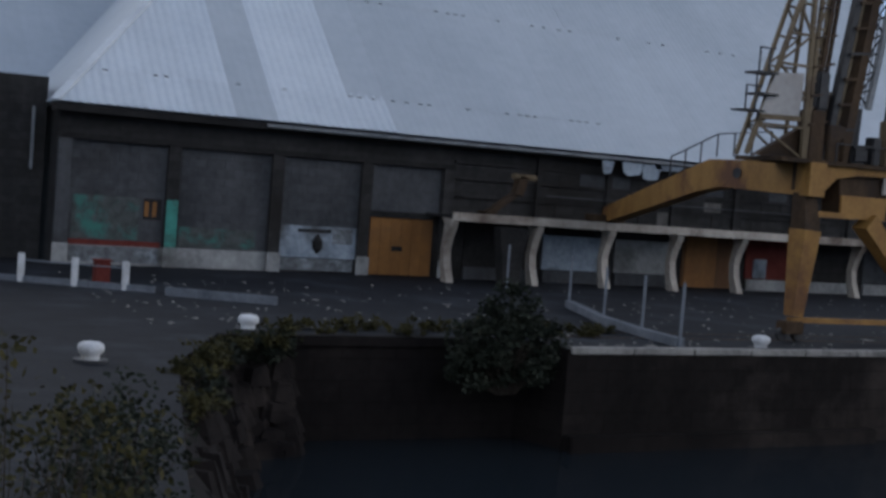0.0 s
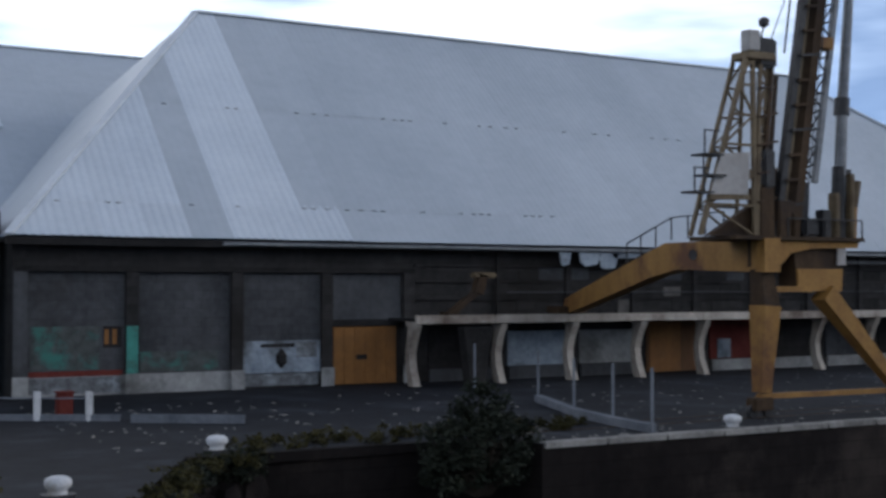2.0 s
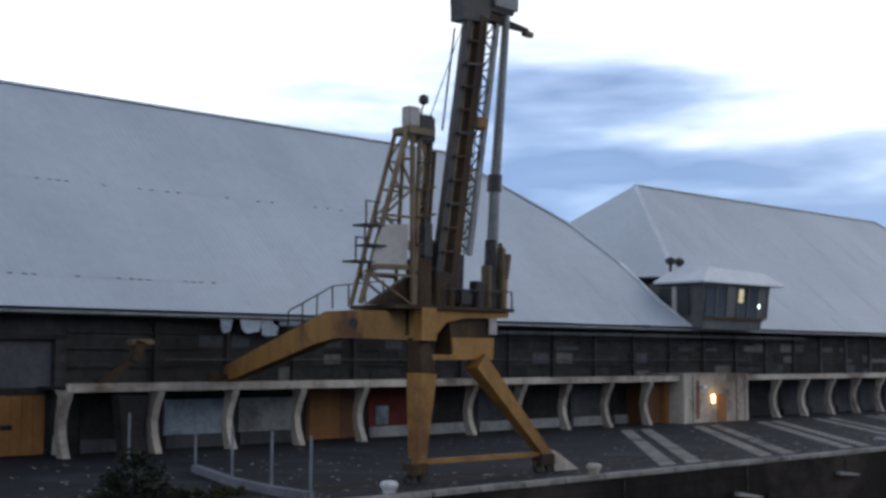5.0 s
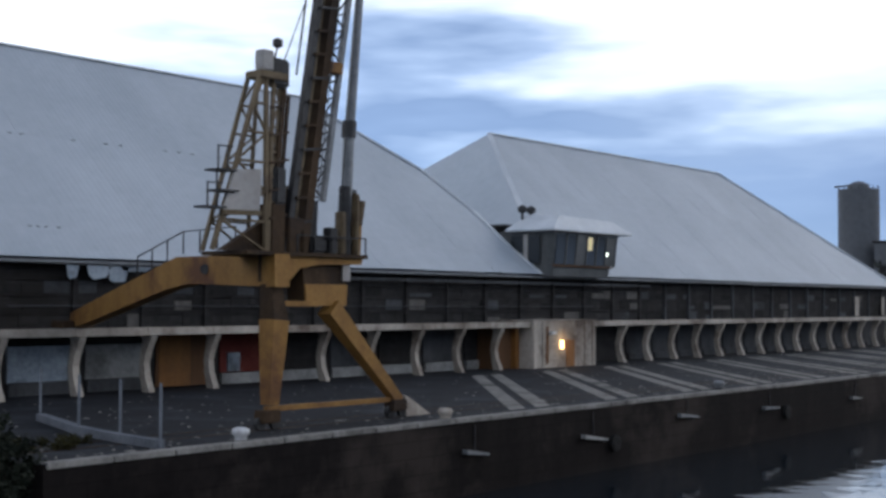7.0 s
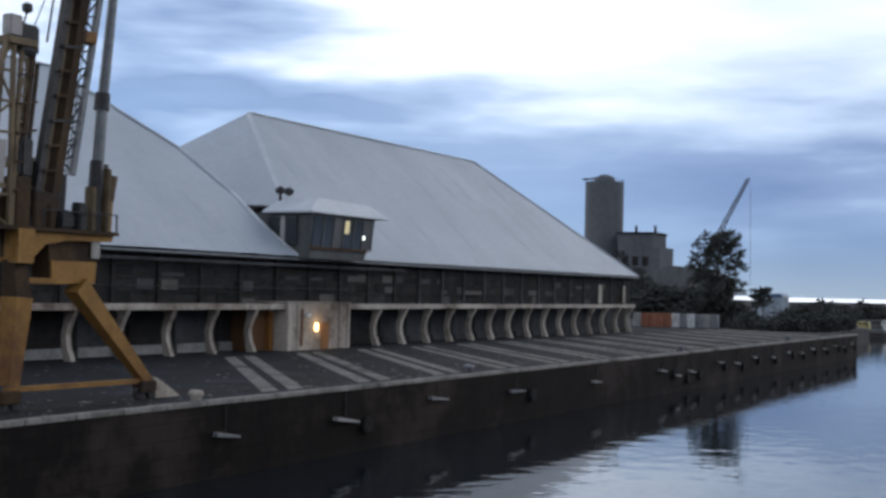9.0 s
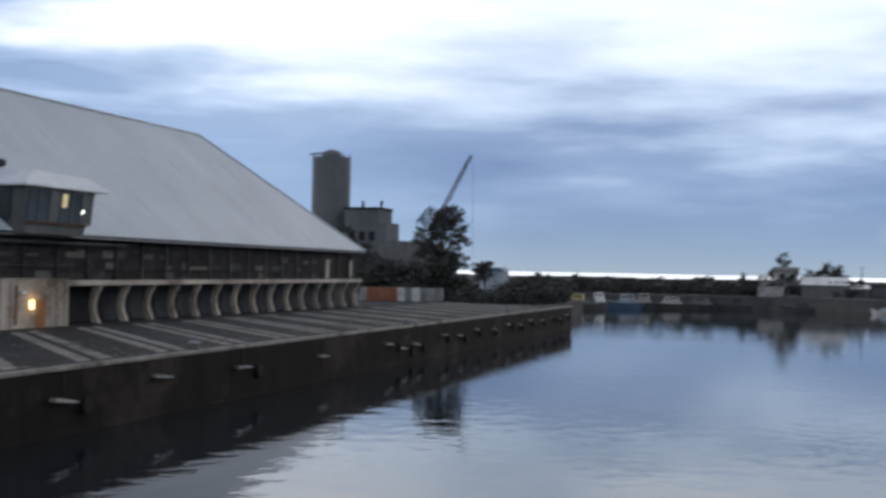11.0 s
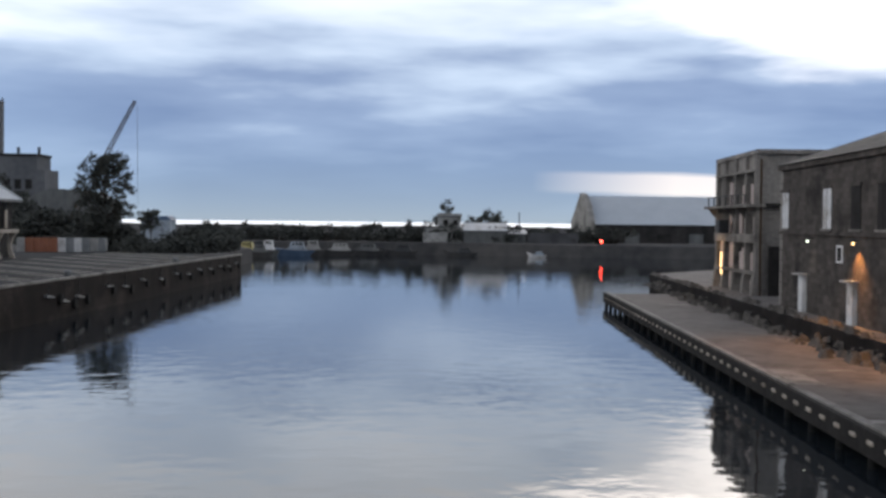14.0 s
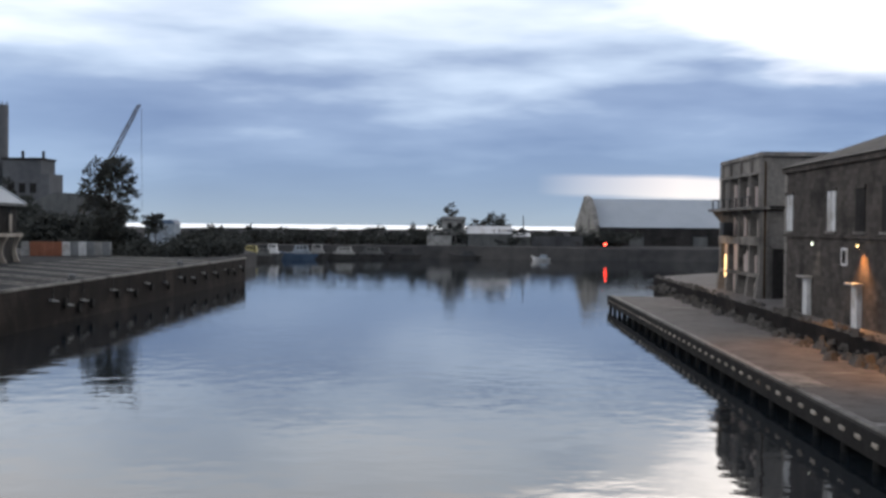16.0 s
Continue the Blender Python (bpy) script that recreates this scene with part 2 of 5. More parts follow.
M = {
    "asphalt": mat("asphalt", (0.0052, 0.006, 0.008), (0.0155, 0.0172, 0.022), 0.7, 0.8, 0, 0.5, 9, dirt=(0.028, 0.031, 0.038), gloss=0.15),
    "strip": mat("strip_concrete", (0.13, 0.125, 0.115), (0.29, 0.275, 0.25), 0.6, 0.9, 0, 0.2, 8, dirt=(0.05, 0.05, 0.045)),
    "coping": mat("coping_concrete", (0.16, 0.153, 0.143), (0.36, 0.345, 0.32), 0.7, 0.9, 0, 0.3, 8, dirt=(0.075, 0.073, 0.068)),
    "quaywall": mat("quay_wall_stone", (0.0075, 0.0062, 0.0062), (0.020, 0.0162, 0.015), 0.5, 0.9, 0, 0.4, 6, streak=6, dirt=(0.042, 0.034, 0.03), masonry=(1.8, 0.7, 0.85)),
    "roof": mat("roof_sheet", (0.375, 0.415, 0.455), (0.46, 0.50, 0.54), 0.12, 0.6, 0.0, 0.05, 14, vary=0.025),
    "roofnew": mat("roof_sheet_new", (0.48, 0.53, 0.585), (0.60, 0.645, 0.69), 0.2, 0.55, 0.0, 0.05, 14, vary=0.05),
    "roofedge": mat("roof_capping", (0.50, 0.53, 0.56), (0.64, 0.67, 0.70), 0.5, 0.6, 0, 0.05),
    "wall": mat("warehouse_wall", (0.025, 0.0242, 0.0242), (0.058, 0.055, 0.054), 0.35, 0.9, 0, 0.3, 8, streak=2, dirt=(0.03, 0.027, 0.025), vary=0.06, masonry=(1.1, 0.42, 0.75)),
    "wallpanel": mat("block_panel", (0.041, 0.043, 0.047), (0.09, 0.092, 0.097), 0.4, 0.9, 0, 0.3, 8, streak=1, dirt=(0.036, 0.035, 0.035), vary=0.08),
    # near black, for dark parts and for the painted shade of openings
    "dark": mat("dark_parts_and_shade", (0.015, 0.0142, 0.0145), (0.036, 0.034, 0.033), 0.6, 0.9, 0, 0.2),
    "plinth": mat("white_plinth", (0.18, 0.18, 0.18), (0.36, 0.36, 0.35), 0.6, 0.85, 0, 0.2, 8, dirt=(0.1, 0.1, 0.095)),
    "cream": mat("cream_concrete", (0.24, 0.21, 0.18), (0.5, 0.45, 0.39), 0.5, 0.85, 0, 0.2, 8, streak=2, dirt=(0.13, 0.1, 0.08), vary=0.12),
    "ochre": mat("ochre_paint", (0.16, 0.068, 0.016), (0.27, 0.12, 0.028), 0.5, 0.7, 0, 0.1, 8, streak=3, dirt=(0.16, 0.075, 0.025)),
    "brown": mat("brown_door", (0.10, 0.055, 0.03), (0.16, 0.085, 0.045), 0.5, 0.8, 0, 0.15, 8, streak=3),
    "red": mat("red_paint", (0.10, 0.02, 0.018), (0.16, 0.04, 0.03), 0.8, 0.75, 0, 0.1),
    "green": mat("green_paint", (0.05, 0.17, 0.14), (0.08, 0.30, 0.25), 1.4, 0.8, 0, 0.1, dirt=(0.06, 0.075, 0.07)),
    "graffiti": mat("faded_green_graffiti", (0.046, 0.05, 0.05), (0.1, 0.11, 0.105), 2.4, 0.85, 0, 0.1, 5, dirt=(0.055, 0.17, 0.145)),
    "graffitipale": mat("pale_graffiti", (0.07, 0.072, 0.075), (0.2, 0.21, 0.22), 3.0, 0.85, 0, 0.1, 5, dirt=(0.3, 0.33, 0.35)),
    "paleblue": mat("pale_blue_paint", (0.16, 0.19, 0.23), (0.36, 0.41, 0.46), 0.7, 0.8, 0, 0.15, 8, dirt=(0.09, 0.095, 0.1)),
    "yellow": mat("crane_yellow", (0.17, 0.082, 0.018), (0.33, 0.175, 0.042), 0.8, 0.7, 0, 0.2, 8, streak=2, dirt=(0.11, 0.045, 0.018)),
    "oldyellow": mat("weathered_yellow_steel", (0.095, 0.068, 0.036), (0.19, 0.14, 0.08), 0.9, 0.7, 0.05, 0.2, 8, streak=2, dirt=(0.07, 0.045, 0.025)),
    "rust": mat("rusty_steel", (0.03, 0.02, 0.014), (0.085, 0.055, 0.032), 0.9, 0.75, 0.1, 0.25, 8, streak=2, dirt=(0.04, 0.03, 0.025)),
    "steel": mat("dark_steel", (0.018, 0.018, 0.02), (0.05, 0.05, 0.052), 0.8, 0.6, 0.3, 0.15),
    "greysteel": mat("grey_steel", (0.12, 0.13, 0.14), (0.24, 0.25, 0.26), 0.8, 0.6, 0.2, 0.1),
    "panel": mat("pale_sheet_panel", (0.30, 0.29, 0.28), (0.42, 0.40, 0.38), 0.5, 0.7, 0, 0.05, dirt=(0.25, 0.22, 0.19)),
    "white": mat("white_paint", (0.45, 0.46, 0.48), (0.7, 0.7, 0.7), 1.5, 0.6, 0, 0.1, dirt=(0.3, 0.28, 0.25)),
    "post": mat("galvanised_post", (0.12, 0.13, 0.15), (0.2, 0.22, 0.25), 1.5, 0.6, 0.2, 0.1),
    "kerb": mat("kerb_concrete", (0.09, 0.1, 0.115), (0.18, 0.19, 0.21), 0.9, 0.9, 0, 0.2),
    "brick": mat("dark_brick", (0.055, 0.049, 0.046), (0.125, 0.11, 0.10), 0.6, 0.9, 0, 0.4, 9, dirt=(0.035, 0.032, 0.03), vary=0.1, masonry=(0.9, 0.32, 0.6)),
    "concrete": mat("weathered_concrete", (0.10, 0.095, 0.09), (0.29, 0.27, 0.25), 0.4, 0.9, 0, 0.3, 8, streak=3, dirt=(0.07, 0.066, 0.062)),
    "pinkwall": mat("faded_pink_infill", (0.34, 0.28, 0.26), (0.55, 0.47, 0.44), 0.6, 0.9, 0, 0.2, 8, streak=2),
    "tile": mat("dark_roof_tile", (0.07, 0.065, 0.06), (0.15, 0.14, 0.13), 0.8, 0.9, 0, 0.4, 9),
    "pier": mat("pier_deck", (0.095, 0.084, 0.078), (0.21, 0.19, 0.178), 0.8, 0.8, 0, 0.4, 7, dirt=(0.17, 0.16, 0.15)),
    "rubble": mat("rubble_stone", (0.04, 0.037, 0.035), (0.13, 0.12, 0.11), 1.3, 0.95, 0, 0.5, 8, vary=0.3),
    # far foliage and shore are lightened, distance haze put into their colour
    "needle": mat("hazed_foliage", (0.034, 0.037, 0.036), (0.078, 0.082, 0.074), 0.4, 0.85, 0, 0.0, 8),
    "farland": mat("far_shore", (0.045, 0.046, 0.05), (0.10, 0.097, 0.095), 0.05, 0.95, 0, 0.2, 8),
    "leaf": mat("dark_foliage", (0.012, 0.015, 0.011), (0.03, 0.035, 0.024), 1.2, 0.8, 0, 0.0, 8),
    "leafyellow": mat("yellowing_foliage", (0.017, 0.019, 0.01), (0.068, 0.058, 0.02), 2.0, 0.8, 0, 0.0, 8),
    "bark": mat("bark", (0.025, 0.02, 0.017), (0.06, 0.05, 0.04), 2.0, 0.95, 0, 0.4),
    "silo": mat("silo_concrete", (0.085, 0.09, 0.10), (0.15, 0.155, 0.165), 0.08, 0.9, 0, 0.1, 8, streak=4),
    # open sea glows by itself: reflected sky brightness put into its emission
    "seaglow": mat("far_sea_glow", (0.85, 0.87, 0.9), (0.95, 0.96, 0.97), 0.002, 0.6, 0, 0.0, emit=0.55),
    "orange": mat("orange_barrier", (0.24, 0.10, 0.06), (0.34, 0.15, 0.1), 0.5, 0.8, 0, 0.1),
    "blue": mat("blue_hull", (0.05, 0.09, 0.16), (0.09, 0.14, 0.22), 0.5, 0.6, 0, 0.1),
    "boatyellow": mat("faded_yellow_paint", (0.30, 0.26, 0.10), (0.46, 0.40, 0.18), 0.8, 0.7, 0, 0.1, dirt=(0.2, 0.17, 0.1)),
    "tyre": mat("black_rubber", (0.01, 0.01, 0.01), (0.025, 0.025, 0.025), 3, 0.8, 0, 0.2),
    "hutwall": mat("hut_cladding", (0.075, 0.08, 0.083), (0.15, 0.155, 0.155), 0.6, 0.8, 0, 0.2, 8, streak=2),
}


def glow_mat(name, colour, strength):
    m = bpy.data.materials.new(name)
    m.use_nodes = True
    b = m.node_tree.nodes["Principled BSDF"]
    b.inputs["Base Color"].default_value = (*colour, 1)
    b.inputs["Emission Color"].default_value = (*colour, 1)
    b.inputs["Emission Strength"].default_value = strength
    return m


M["litwarm"] = glow_mat("lit_warm", (1.0, 0.66, 0.3), 3.5)
M["litwhite"] = glow_mat("lit_white", (0.9, 1.0, 0.85), 3)
M["litroom"] = glow_mat("lit_room", (0.9, 0.75, 0.4), 0.18)
M["litred"] = glow_mat("lit_red", (1.0, 0.05, 0.03), 18)


def glass_mat():
    m = bpy.data.materials.new("dim_glass")
    m.use_nodes = True
    b = m.node_tree.nodes["Principled BSDF"]
    b.inputs["Base Color"].default_value = (0.03, 0.035, 0.04, 1)
    b.inputs["Roughness"].default_value = 0.12
    return m


M["glass"] = glass_mat()


def water_mat():
    m = bpy.data.materials.new("harbour_water")
    m.use_nodes = True
    N, Lk = m.node_tree.nodes, m.node_tree.links
    b = N["Principled BSDF"]
    b.inputs["Base Color"].default_value = (0.014, 0.019, 0.024, 1)
    b.inputs["Roughness"].default_value, b.inputs["IOR"].default_value = 0.035, 1.45
    g = N.new("ShaderNodeNewGeometry")
    n = N.new("ShaderNodeTexNoise")
    n.inputs["Scale"].default_value, n.inputs["Detail"].default_value = 0.55, 3
    n3 = N.new("ShaderNodeTexNoise")
    n3.inputs["Scale"].default_value, n3.inputs["Detail"].default_value = 0.05, 2
    Lk.new(g.outputs["Position"], n.inputs["Vector"])
    Lk.new(g.outputs["Position"], n3.inputs["Vector"])
    a = N.new("ShaderNodeMath")
    a.operation = "MULTIPLY"
    Lk.new(n.outputs[0], a.inputs[0])
    Lk.new(n3.outputs[0], a.inputs[1])
    bp = N.new("ShaderNodeBump")
    bp.inputs["Strength"].default_value, bp.inputs["Distance"].default_value = 0.34, 0.12
    Lk.new(a.outputs[0], bp.inputs["Height"])
    Lk.new(bp.outputs[0], b.inputs["Normal"])
    return m


M["water"] = water_mat()

# ---- mesh helpers ----


def put(bm, name, material, parent=None, label="", smooth=False):
    me = bpy.data.meshes.new(name)
    bmesh.ops.recalc_face_normals(bm, faces=bm.faces)
    bm.to_mesh(me)
    bm.free()
    me.materials.append(M[material])
    if smooth:
        for p in me.polygons:
            p.use_smooth = True
    ob = new(name, me)
    if parent is not None:
        ob.parent = parent
        ob.matrix_parent_inverse = parent.matrix_world.inverted()
    if label:
        ob["label"] = label
    return ob


def part(name, bm, material, parent, label="", smooth=False):
    return put(bm, name, material, parent, label, smooth)


def thing(name, place, label, category, group="", kind=""):
    ob = new(name)
    ob.matrix_world = Matrix.Translation(place)
    ob.matrix_basis = Matrix.Translation(place)
    ob.empty_display_size = 0.2
    bpy.context.view_layer.update()
    return tagged(ob, label, category, group, kind)


def box(x0, x1, y0, y1, z0, z1, bm=None, bevel=0.0):
    bm = bm or bmesh.new()
    vs = [bm.verts.new((x, y, z)) for x in (x0, x1) for y in (y0, y1) for z in (z0, z1)]
    fs = [bm.faces.new([vs[i] for i in f]) for f in ((0, 1, 3, 2), (4, 6, 7, 5), (0, 4, 5, 1), (2, 3, 7, 6), (0, 2, 6, 4), (1, 5, 7, 3))]
    if bevel:
        es = list({e for f in fs for e in f.edges})
        bmesh.ops.bevel(bm, geom=es, offset=bevel, segments=2, affect="EDGES")
    return bm


def bar(a, b, w, d=None, bm=None, w2=None, n=4):
    """A straight member from a to b, w thick; n sides; w2: thickness at b."""
    bm = bm or bmesh.new()
    a, b = Vector(a), Vector(b)
    d = d or w
    k = (w2 / w) if w2 else 1.0
    q = (b - a).to_track_quat("Z", "Y")
    rings = []
    for p, s in ((a, 1.0), (b, k)):
        ring = []
        for i in range(n):
            t = 2 * math.pi * (i + 0.5) / n
            f = math.sqrt(2) if n == 4 else 1.0
            ring.append(bm.verts.new(p + q @ Vector((math.cos(t) * w / 2 * f * s, math.sin(t) * d / 2 * f * s, 0))))
        rings.append(ring)
    for i in range(n):
        bm.faces.new((rings[0][i], rings[0][(i + 1) % n], rings[1][(i + 1) % n], rings[1][i]))
    bm.faces.new(rings[0][::-1])
    bm.faces.new(rings[1])
    return bm


def prism(points, axis, a, b, bm=None):
    """A closed outline of 2D points, thrust along axis (0 x, 1 y, 2 z) from a to b."""
    bm = bm or bmesh.new()

    def at(p, t):
        c = list(p)
        c.insert(axis, t)
        return c

    r0 = [bm.verts.new(at(p, a)) for p in points]
    r1 = [bm.verts.new(at(p, b)) for p in points]
    n = len(points)
    for i in range(n):
        bm.faces.new((r0[i], r0[(i + 1) % n], r1[(i + 1) % n], r1[i]))
    bm.faces.new(r0)
    bm.faces.new(r1[::-1])
    return bm


def turned(profile, bm=None, n=20, at=(0, 0, 0)):
    """A solid of revolution about the upright axis: profile of (radius, height)."""
    bm = bm or bmesh.new()
    rings = [[bm.verts.new((at[0] + r * math.cos(2 * math.pi * i / n), at[1] + r * math.sin(2 * math.pi * i / n), at[2] + z)) for i in range(n)] for r, z in profile]
    for q, s in zip(rings, rings[1:]):
        for i in range(n):
            bm.faces.new((q[i], q[(i + 1) % n], s[(i + 1) % n], s[i]))
    bm.faces.new(rings[0][::-1])
    bm.faces.new(rings[-1])
    return bm

# ---- ground, quays and water ----
WATER = -3.3
EDGE = 34.3      # front line of the warehouse quay
QEND = 187.0


def slab(name, outline, top, bottom, top_mat, side_mat, label, category="ground"):
    bm = prism(outline, 2, bottom, top)
    ob = put(bm, name, top_mat)
    ob.data.materials.append(M[side_mat])
    for p in ob.data.polygons:
        if abs(p.normal.z) < 0.5:
            p.material_index = 1
    return tagged(ob, label, category, kind="structure")


quay_outline = [(-700, -60), (0.6, -60), (2.6, 6), (6.0, 20), (9.0, 31.4), (11.6, 36.6), (22, 36.4), (22.6, EDGE), (QEND, EDGE), (QEND, 62),
                (205, 95), (330, 130), (330, 1200), (-700, 1200)]
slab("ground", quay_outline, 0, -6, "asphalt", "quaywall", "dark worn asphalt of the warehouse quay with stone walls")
bm = bmesh.new()
vs = [bm.verts.new(p) for p in ((-900, -1500, WATER), (1400, -1500, WATER), (1400, 1500, WATER), (-900, 1500, WATER))]
bm.faces.new(vs)
tagged(put(bm, "water", "water"), "calm blue-grey harbour water reflecting the sky", "water", kind="structure")
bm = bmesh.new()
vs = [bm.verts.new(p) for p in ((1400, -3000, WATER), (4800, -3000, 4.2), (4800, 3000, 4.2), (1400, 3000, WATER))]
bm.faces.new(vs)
tagged(put(bm, "water_sea", "seaglow"), "strip of open sea at the horizon, its shine put in as glow", "sea", kind="structure")
# far shore and breakwater
slab("ground_far", [(330, -400), (322, -60), (316, -14), (326, 10), (318, 40), (312, 62), (330, 100), (330, 130), (720, 160), (720, -400)], -0.2, -6,
     "farland", "farland", "dark low shore across the harbour")
bm = bmesh.new()
rng = random.Random(5)
xs = [-500 + 20 * i for i in range(60)]
r0 = [bm.verts.new((640, y, -1.8)) for y in xs]
r1 = [bm.verts.new((655 + rng.uniform(-2, 2), y, 2.9 + rng.uniform(-0.35, 0.35))) for y in xs]
r2 = [bm.verts.new((675, y, -2)) for y in xs]
for i in range(len(xs) - 1):
    bm.faces.new((r0[i], r0[i + 1], r1[i + 1], r1[i]))
    bm.faces.new((r1[i], r1[i + 1], r2[i + 1], r2[i]))
tagged(put(bm, "breakwater", "farland"), "long dark rubble breakwater before the open sea", "breakwater", kind="structure")

# coping stones along the quay edge
cop = thing("trim_coping", (100, EDGE, 0), "pale worn concrete coping along the quay edge", "coping", kind="structure")
COP_SHARED = None
x = 22.7
i = 0
while x < QEND - 1:
    if COP_SHARED is None:
        ob = part("coping_stone", box(-1.22, 1.22, -0.06, 0.38, -0.16, 0.05, bevel=0.03), "coping", cop)
        COP_SHARED = ob.data
    else:
        ob = new("coping_stone", COP_SHARED)
        ob.parent = cop
    ob.matrix_parent_inverse = Matrix()
    ob.location = (x + 1.22 - 100, 0, 0.004 * (i % 3))
    x += 2.5
    i += 1
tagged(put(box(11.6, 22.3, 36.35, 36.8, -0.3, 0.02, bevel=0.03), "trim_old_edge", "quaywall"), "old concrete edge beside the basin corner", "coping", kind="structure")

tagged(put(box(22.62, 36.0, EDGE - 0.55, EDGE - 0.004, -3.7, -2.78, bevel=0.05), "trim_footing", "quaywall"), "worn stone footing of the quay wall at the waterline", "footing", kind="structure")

rail = thing("crane_rail", (100, 37.2, 0), "worn steel crane rails set in the quay", "rail", kind="structure")
for v in (37.2, 38.6):
    part("rail", box(23.5, QEND - 1, v - 0.05, v + 0.05, -0.02, 0.018), "rust", rail)
# paired pale concrete strips let diagonally into the quay
for k in range(15):
    u0 = 48.4 + 8.4 * k
    pair = thing("paving_strip_pair", (u0, 36, 0), "paired pale concrete strips set diagonally in dark asphalt", "paving strip", group="diagonal strips on the quay", kind="structure")
    for off in (0.0, 2.15):
        bm = prism([(u0 + off, 35.6), (u0 + off + 1.25, 35.6), (u0 + off + 22.2, 54.3), (u0 + off + 20.95, 54.3)], 2, -0.03, 0.012)
        part("strip", bm, "strip", pair)

# ---- warehouse ----
VW, VE, VC = 60.0, 59.0, 57.0     # wall, eave and canopy lines
EAVE, RIDGE, VR = 7.35, 21.8, 75.0
ware = thing("warehouse", (85, VW, 0), "long stone warehouse with steep pale corrugated roofs", "warehouse", kind="structure")
part("wall", box(10.9, 164.0, VW, VW + 0.6, 0, 7.2), "wall", ware)
part("end_wall", box(10.9, 11.5, VW + 0.6, 90, 0, 7.2), "wall", ware)
part("far_end_wall", box(163.4, 164.0, VW + 0.6, 90, 0, 7.2), "wall", ware)
part("eave_beam", box(10.4, 164.6, VE + 0.12, VE + 0.32, 6.95, 7.30), "dark", ware)
part("soffit", box(10.4, 164.6, VE + 0.32, VW, 7.1, 7.2), "dark", ware)
for ua, ub in ((46.0, 72.0), (72.1, 101.7)):
    part("fascia_board", box(ua, ub, VE + 0.02, VE + 0.115, 6.52, 6.72), "wallpanel", ware, "weathered pale board under the eave")
part("gutter", bar((20.5, VE - 0.02, 7.12), (164.8, VE - 0.02, 7.12), 0.22, 0.2, n=6), "greysteel", ware, "grey metal gutter under the eave")


BULGE = [(0, 0), (0.15, 0.09), (0.36, 0.14), (0.6, 0.32), (0.78, 0.64), (1, 1)]     # rounded hip: share of the run by height


def hip_run(s, run, bulge):
    if not bulge:
        return run * s
    for (s0, r0), (s1, r1) in zip(BULGE, BULGE[1:]):
        if s <= s1:
            return run * (r0 + (r1 - r0) * (s - s0) / (s1 - s0))
    return run


def hip_top(d, run, bulge):
    """The share of the roof's height reached d metres in from the corner of a hip."""
    if not bulge:
        return d / run
    q = d / run
    for (s0, r0), (s1, r1) in zip(BULGE, BULGE[1:]):
        if q <= r1:
            return s0 + (s1 - s0) * (q - r0) / (r1 - r0)
    return 1.0


def slope(parent, u0, u1, runl, runr, y0, y1, z0, z1, newer=None, cell=2.1, laps=(0, 0.118, 0.525, 1.0), bulge=False):
    """A front roof face of corrugated sheets, each a piece of its own, cut along its hips."""
    n = int((u1 - u0) / cell)
    step = 0.42
    for j in range(len(laps) - 1):
        s0, s1 = laps[j], min(laps[j + 1] + 0.012, 1.0)
        for i in range(n):
            a, b = u0 + (u1 - u0) * i / n, u0 + (u1 - u0) * (i + 1) / n
            cols = []
            k = int((b - a) / step)
            for q in range(k * 4 + 1):
                u = a + (b - a) * q / (k * 4)
                lift = (0.0, 0.0, 1.0, 1.0)[q % 4] * (0.03 if newer and newer(0.5 * (a + b), 0.5 * (s0 + s1)) else 0.008)
                top = min(s1, (u - u0) / runl, hip_top(u1 - u, runr, bulge))
                if top <= s0 + 1e-4:
                    if cols and cols[-1] is not None:
                        cols.append(None)
                    continue
                cols.append((u, top, lift))
            edge = random.choice((0.01, 0.01, 0.012, 0.03))
            bm = bmesh.new()
            last = None
            for c in cols:
                if c is None:
                    last = None
                    continue
                u, top, lift = c
                pv = []
                for s in (s0, top):
                    pv.append(bm.verts.new((u, y0 + (y1 - y0) * s - 0.012 * (s == s0), z0 + (z1 - z0) * s + lift + (edge if s == s0 else 0.0))))
                if last:
                    bm.faces.new((last[0], pv[0], pv[1], last[1]))
                last = pv
            if bm.faces:
                m = "roofnew" if newer and newer(0.5 * (a + b), 0.5 * (s0 + s1)) else "roof"
                part("roof_sheet", bm, m, parent)
            else:
                bm.free()


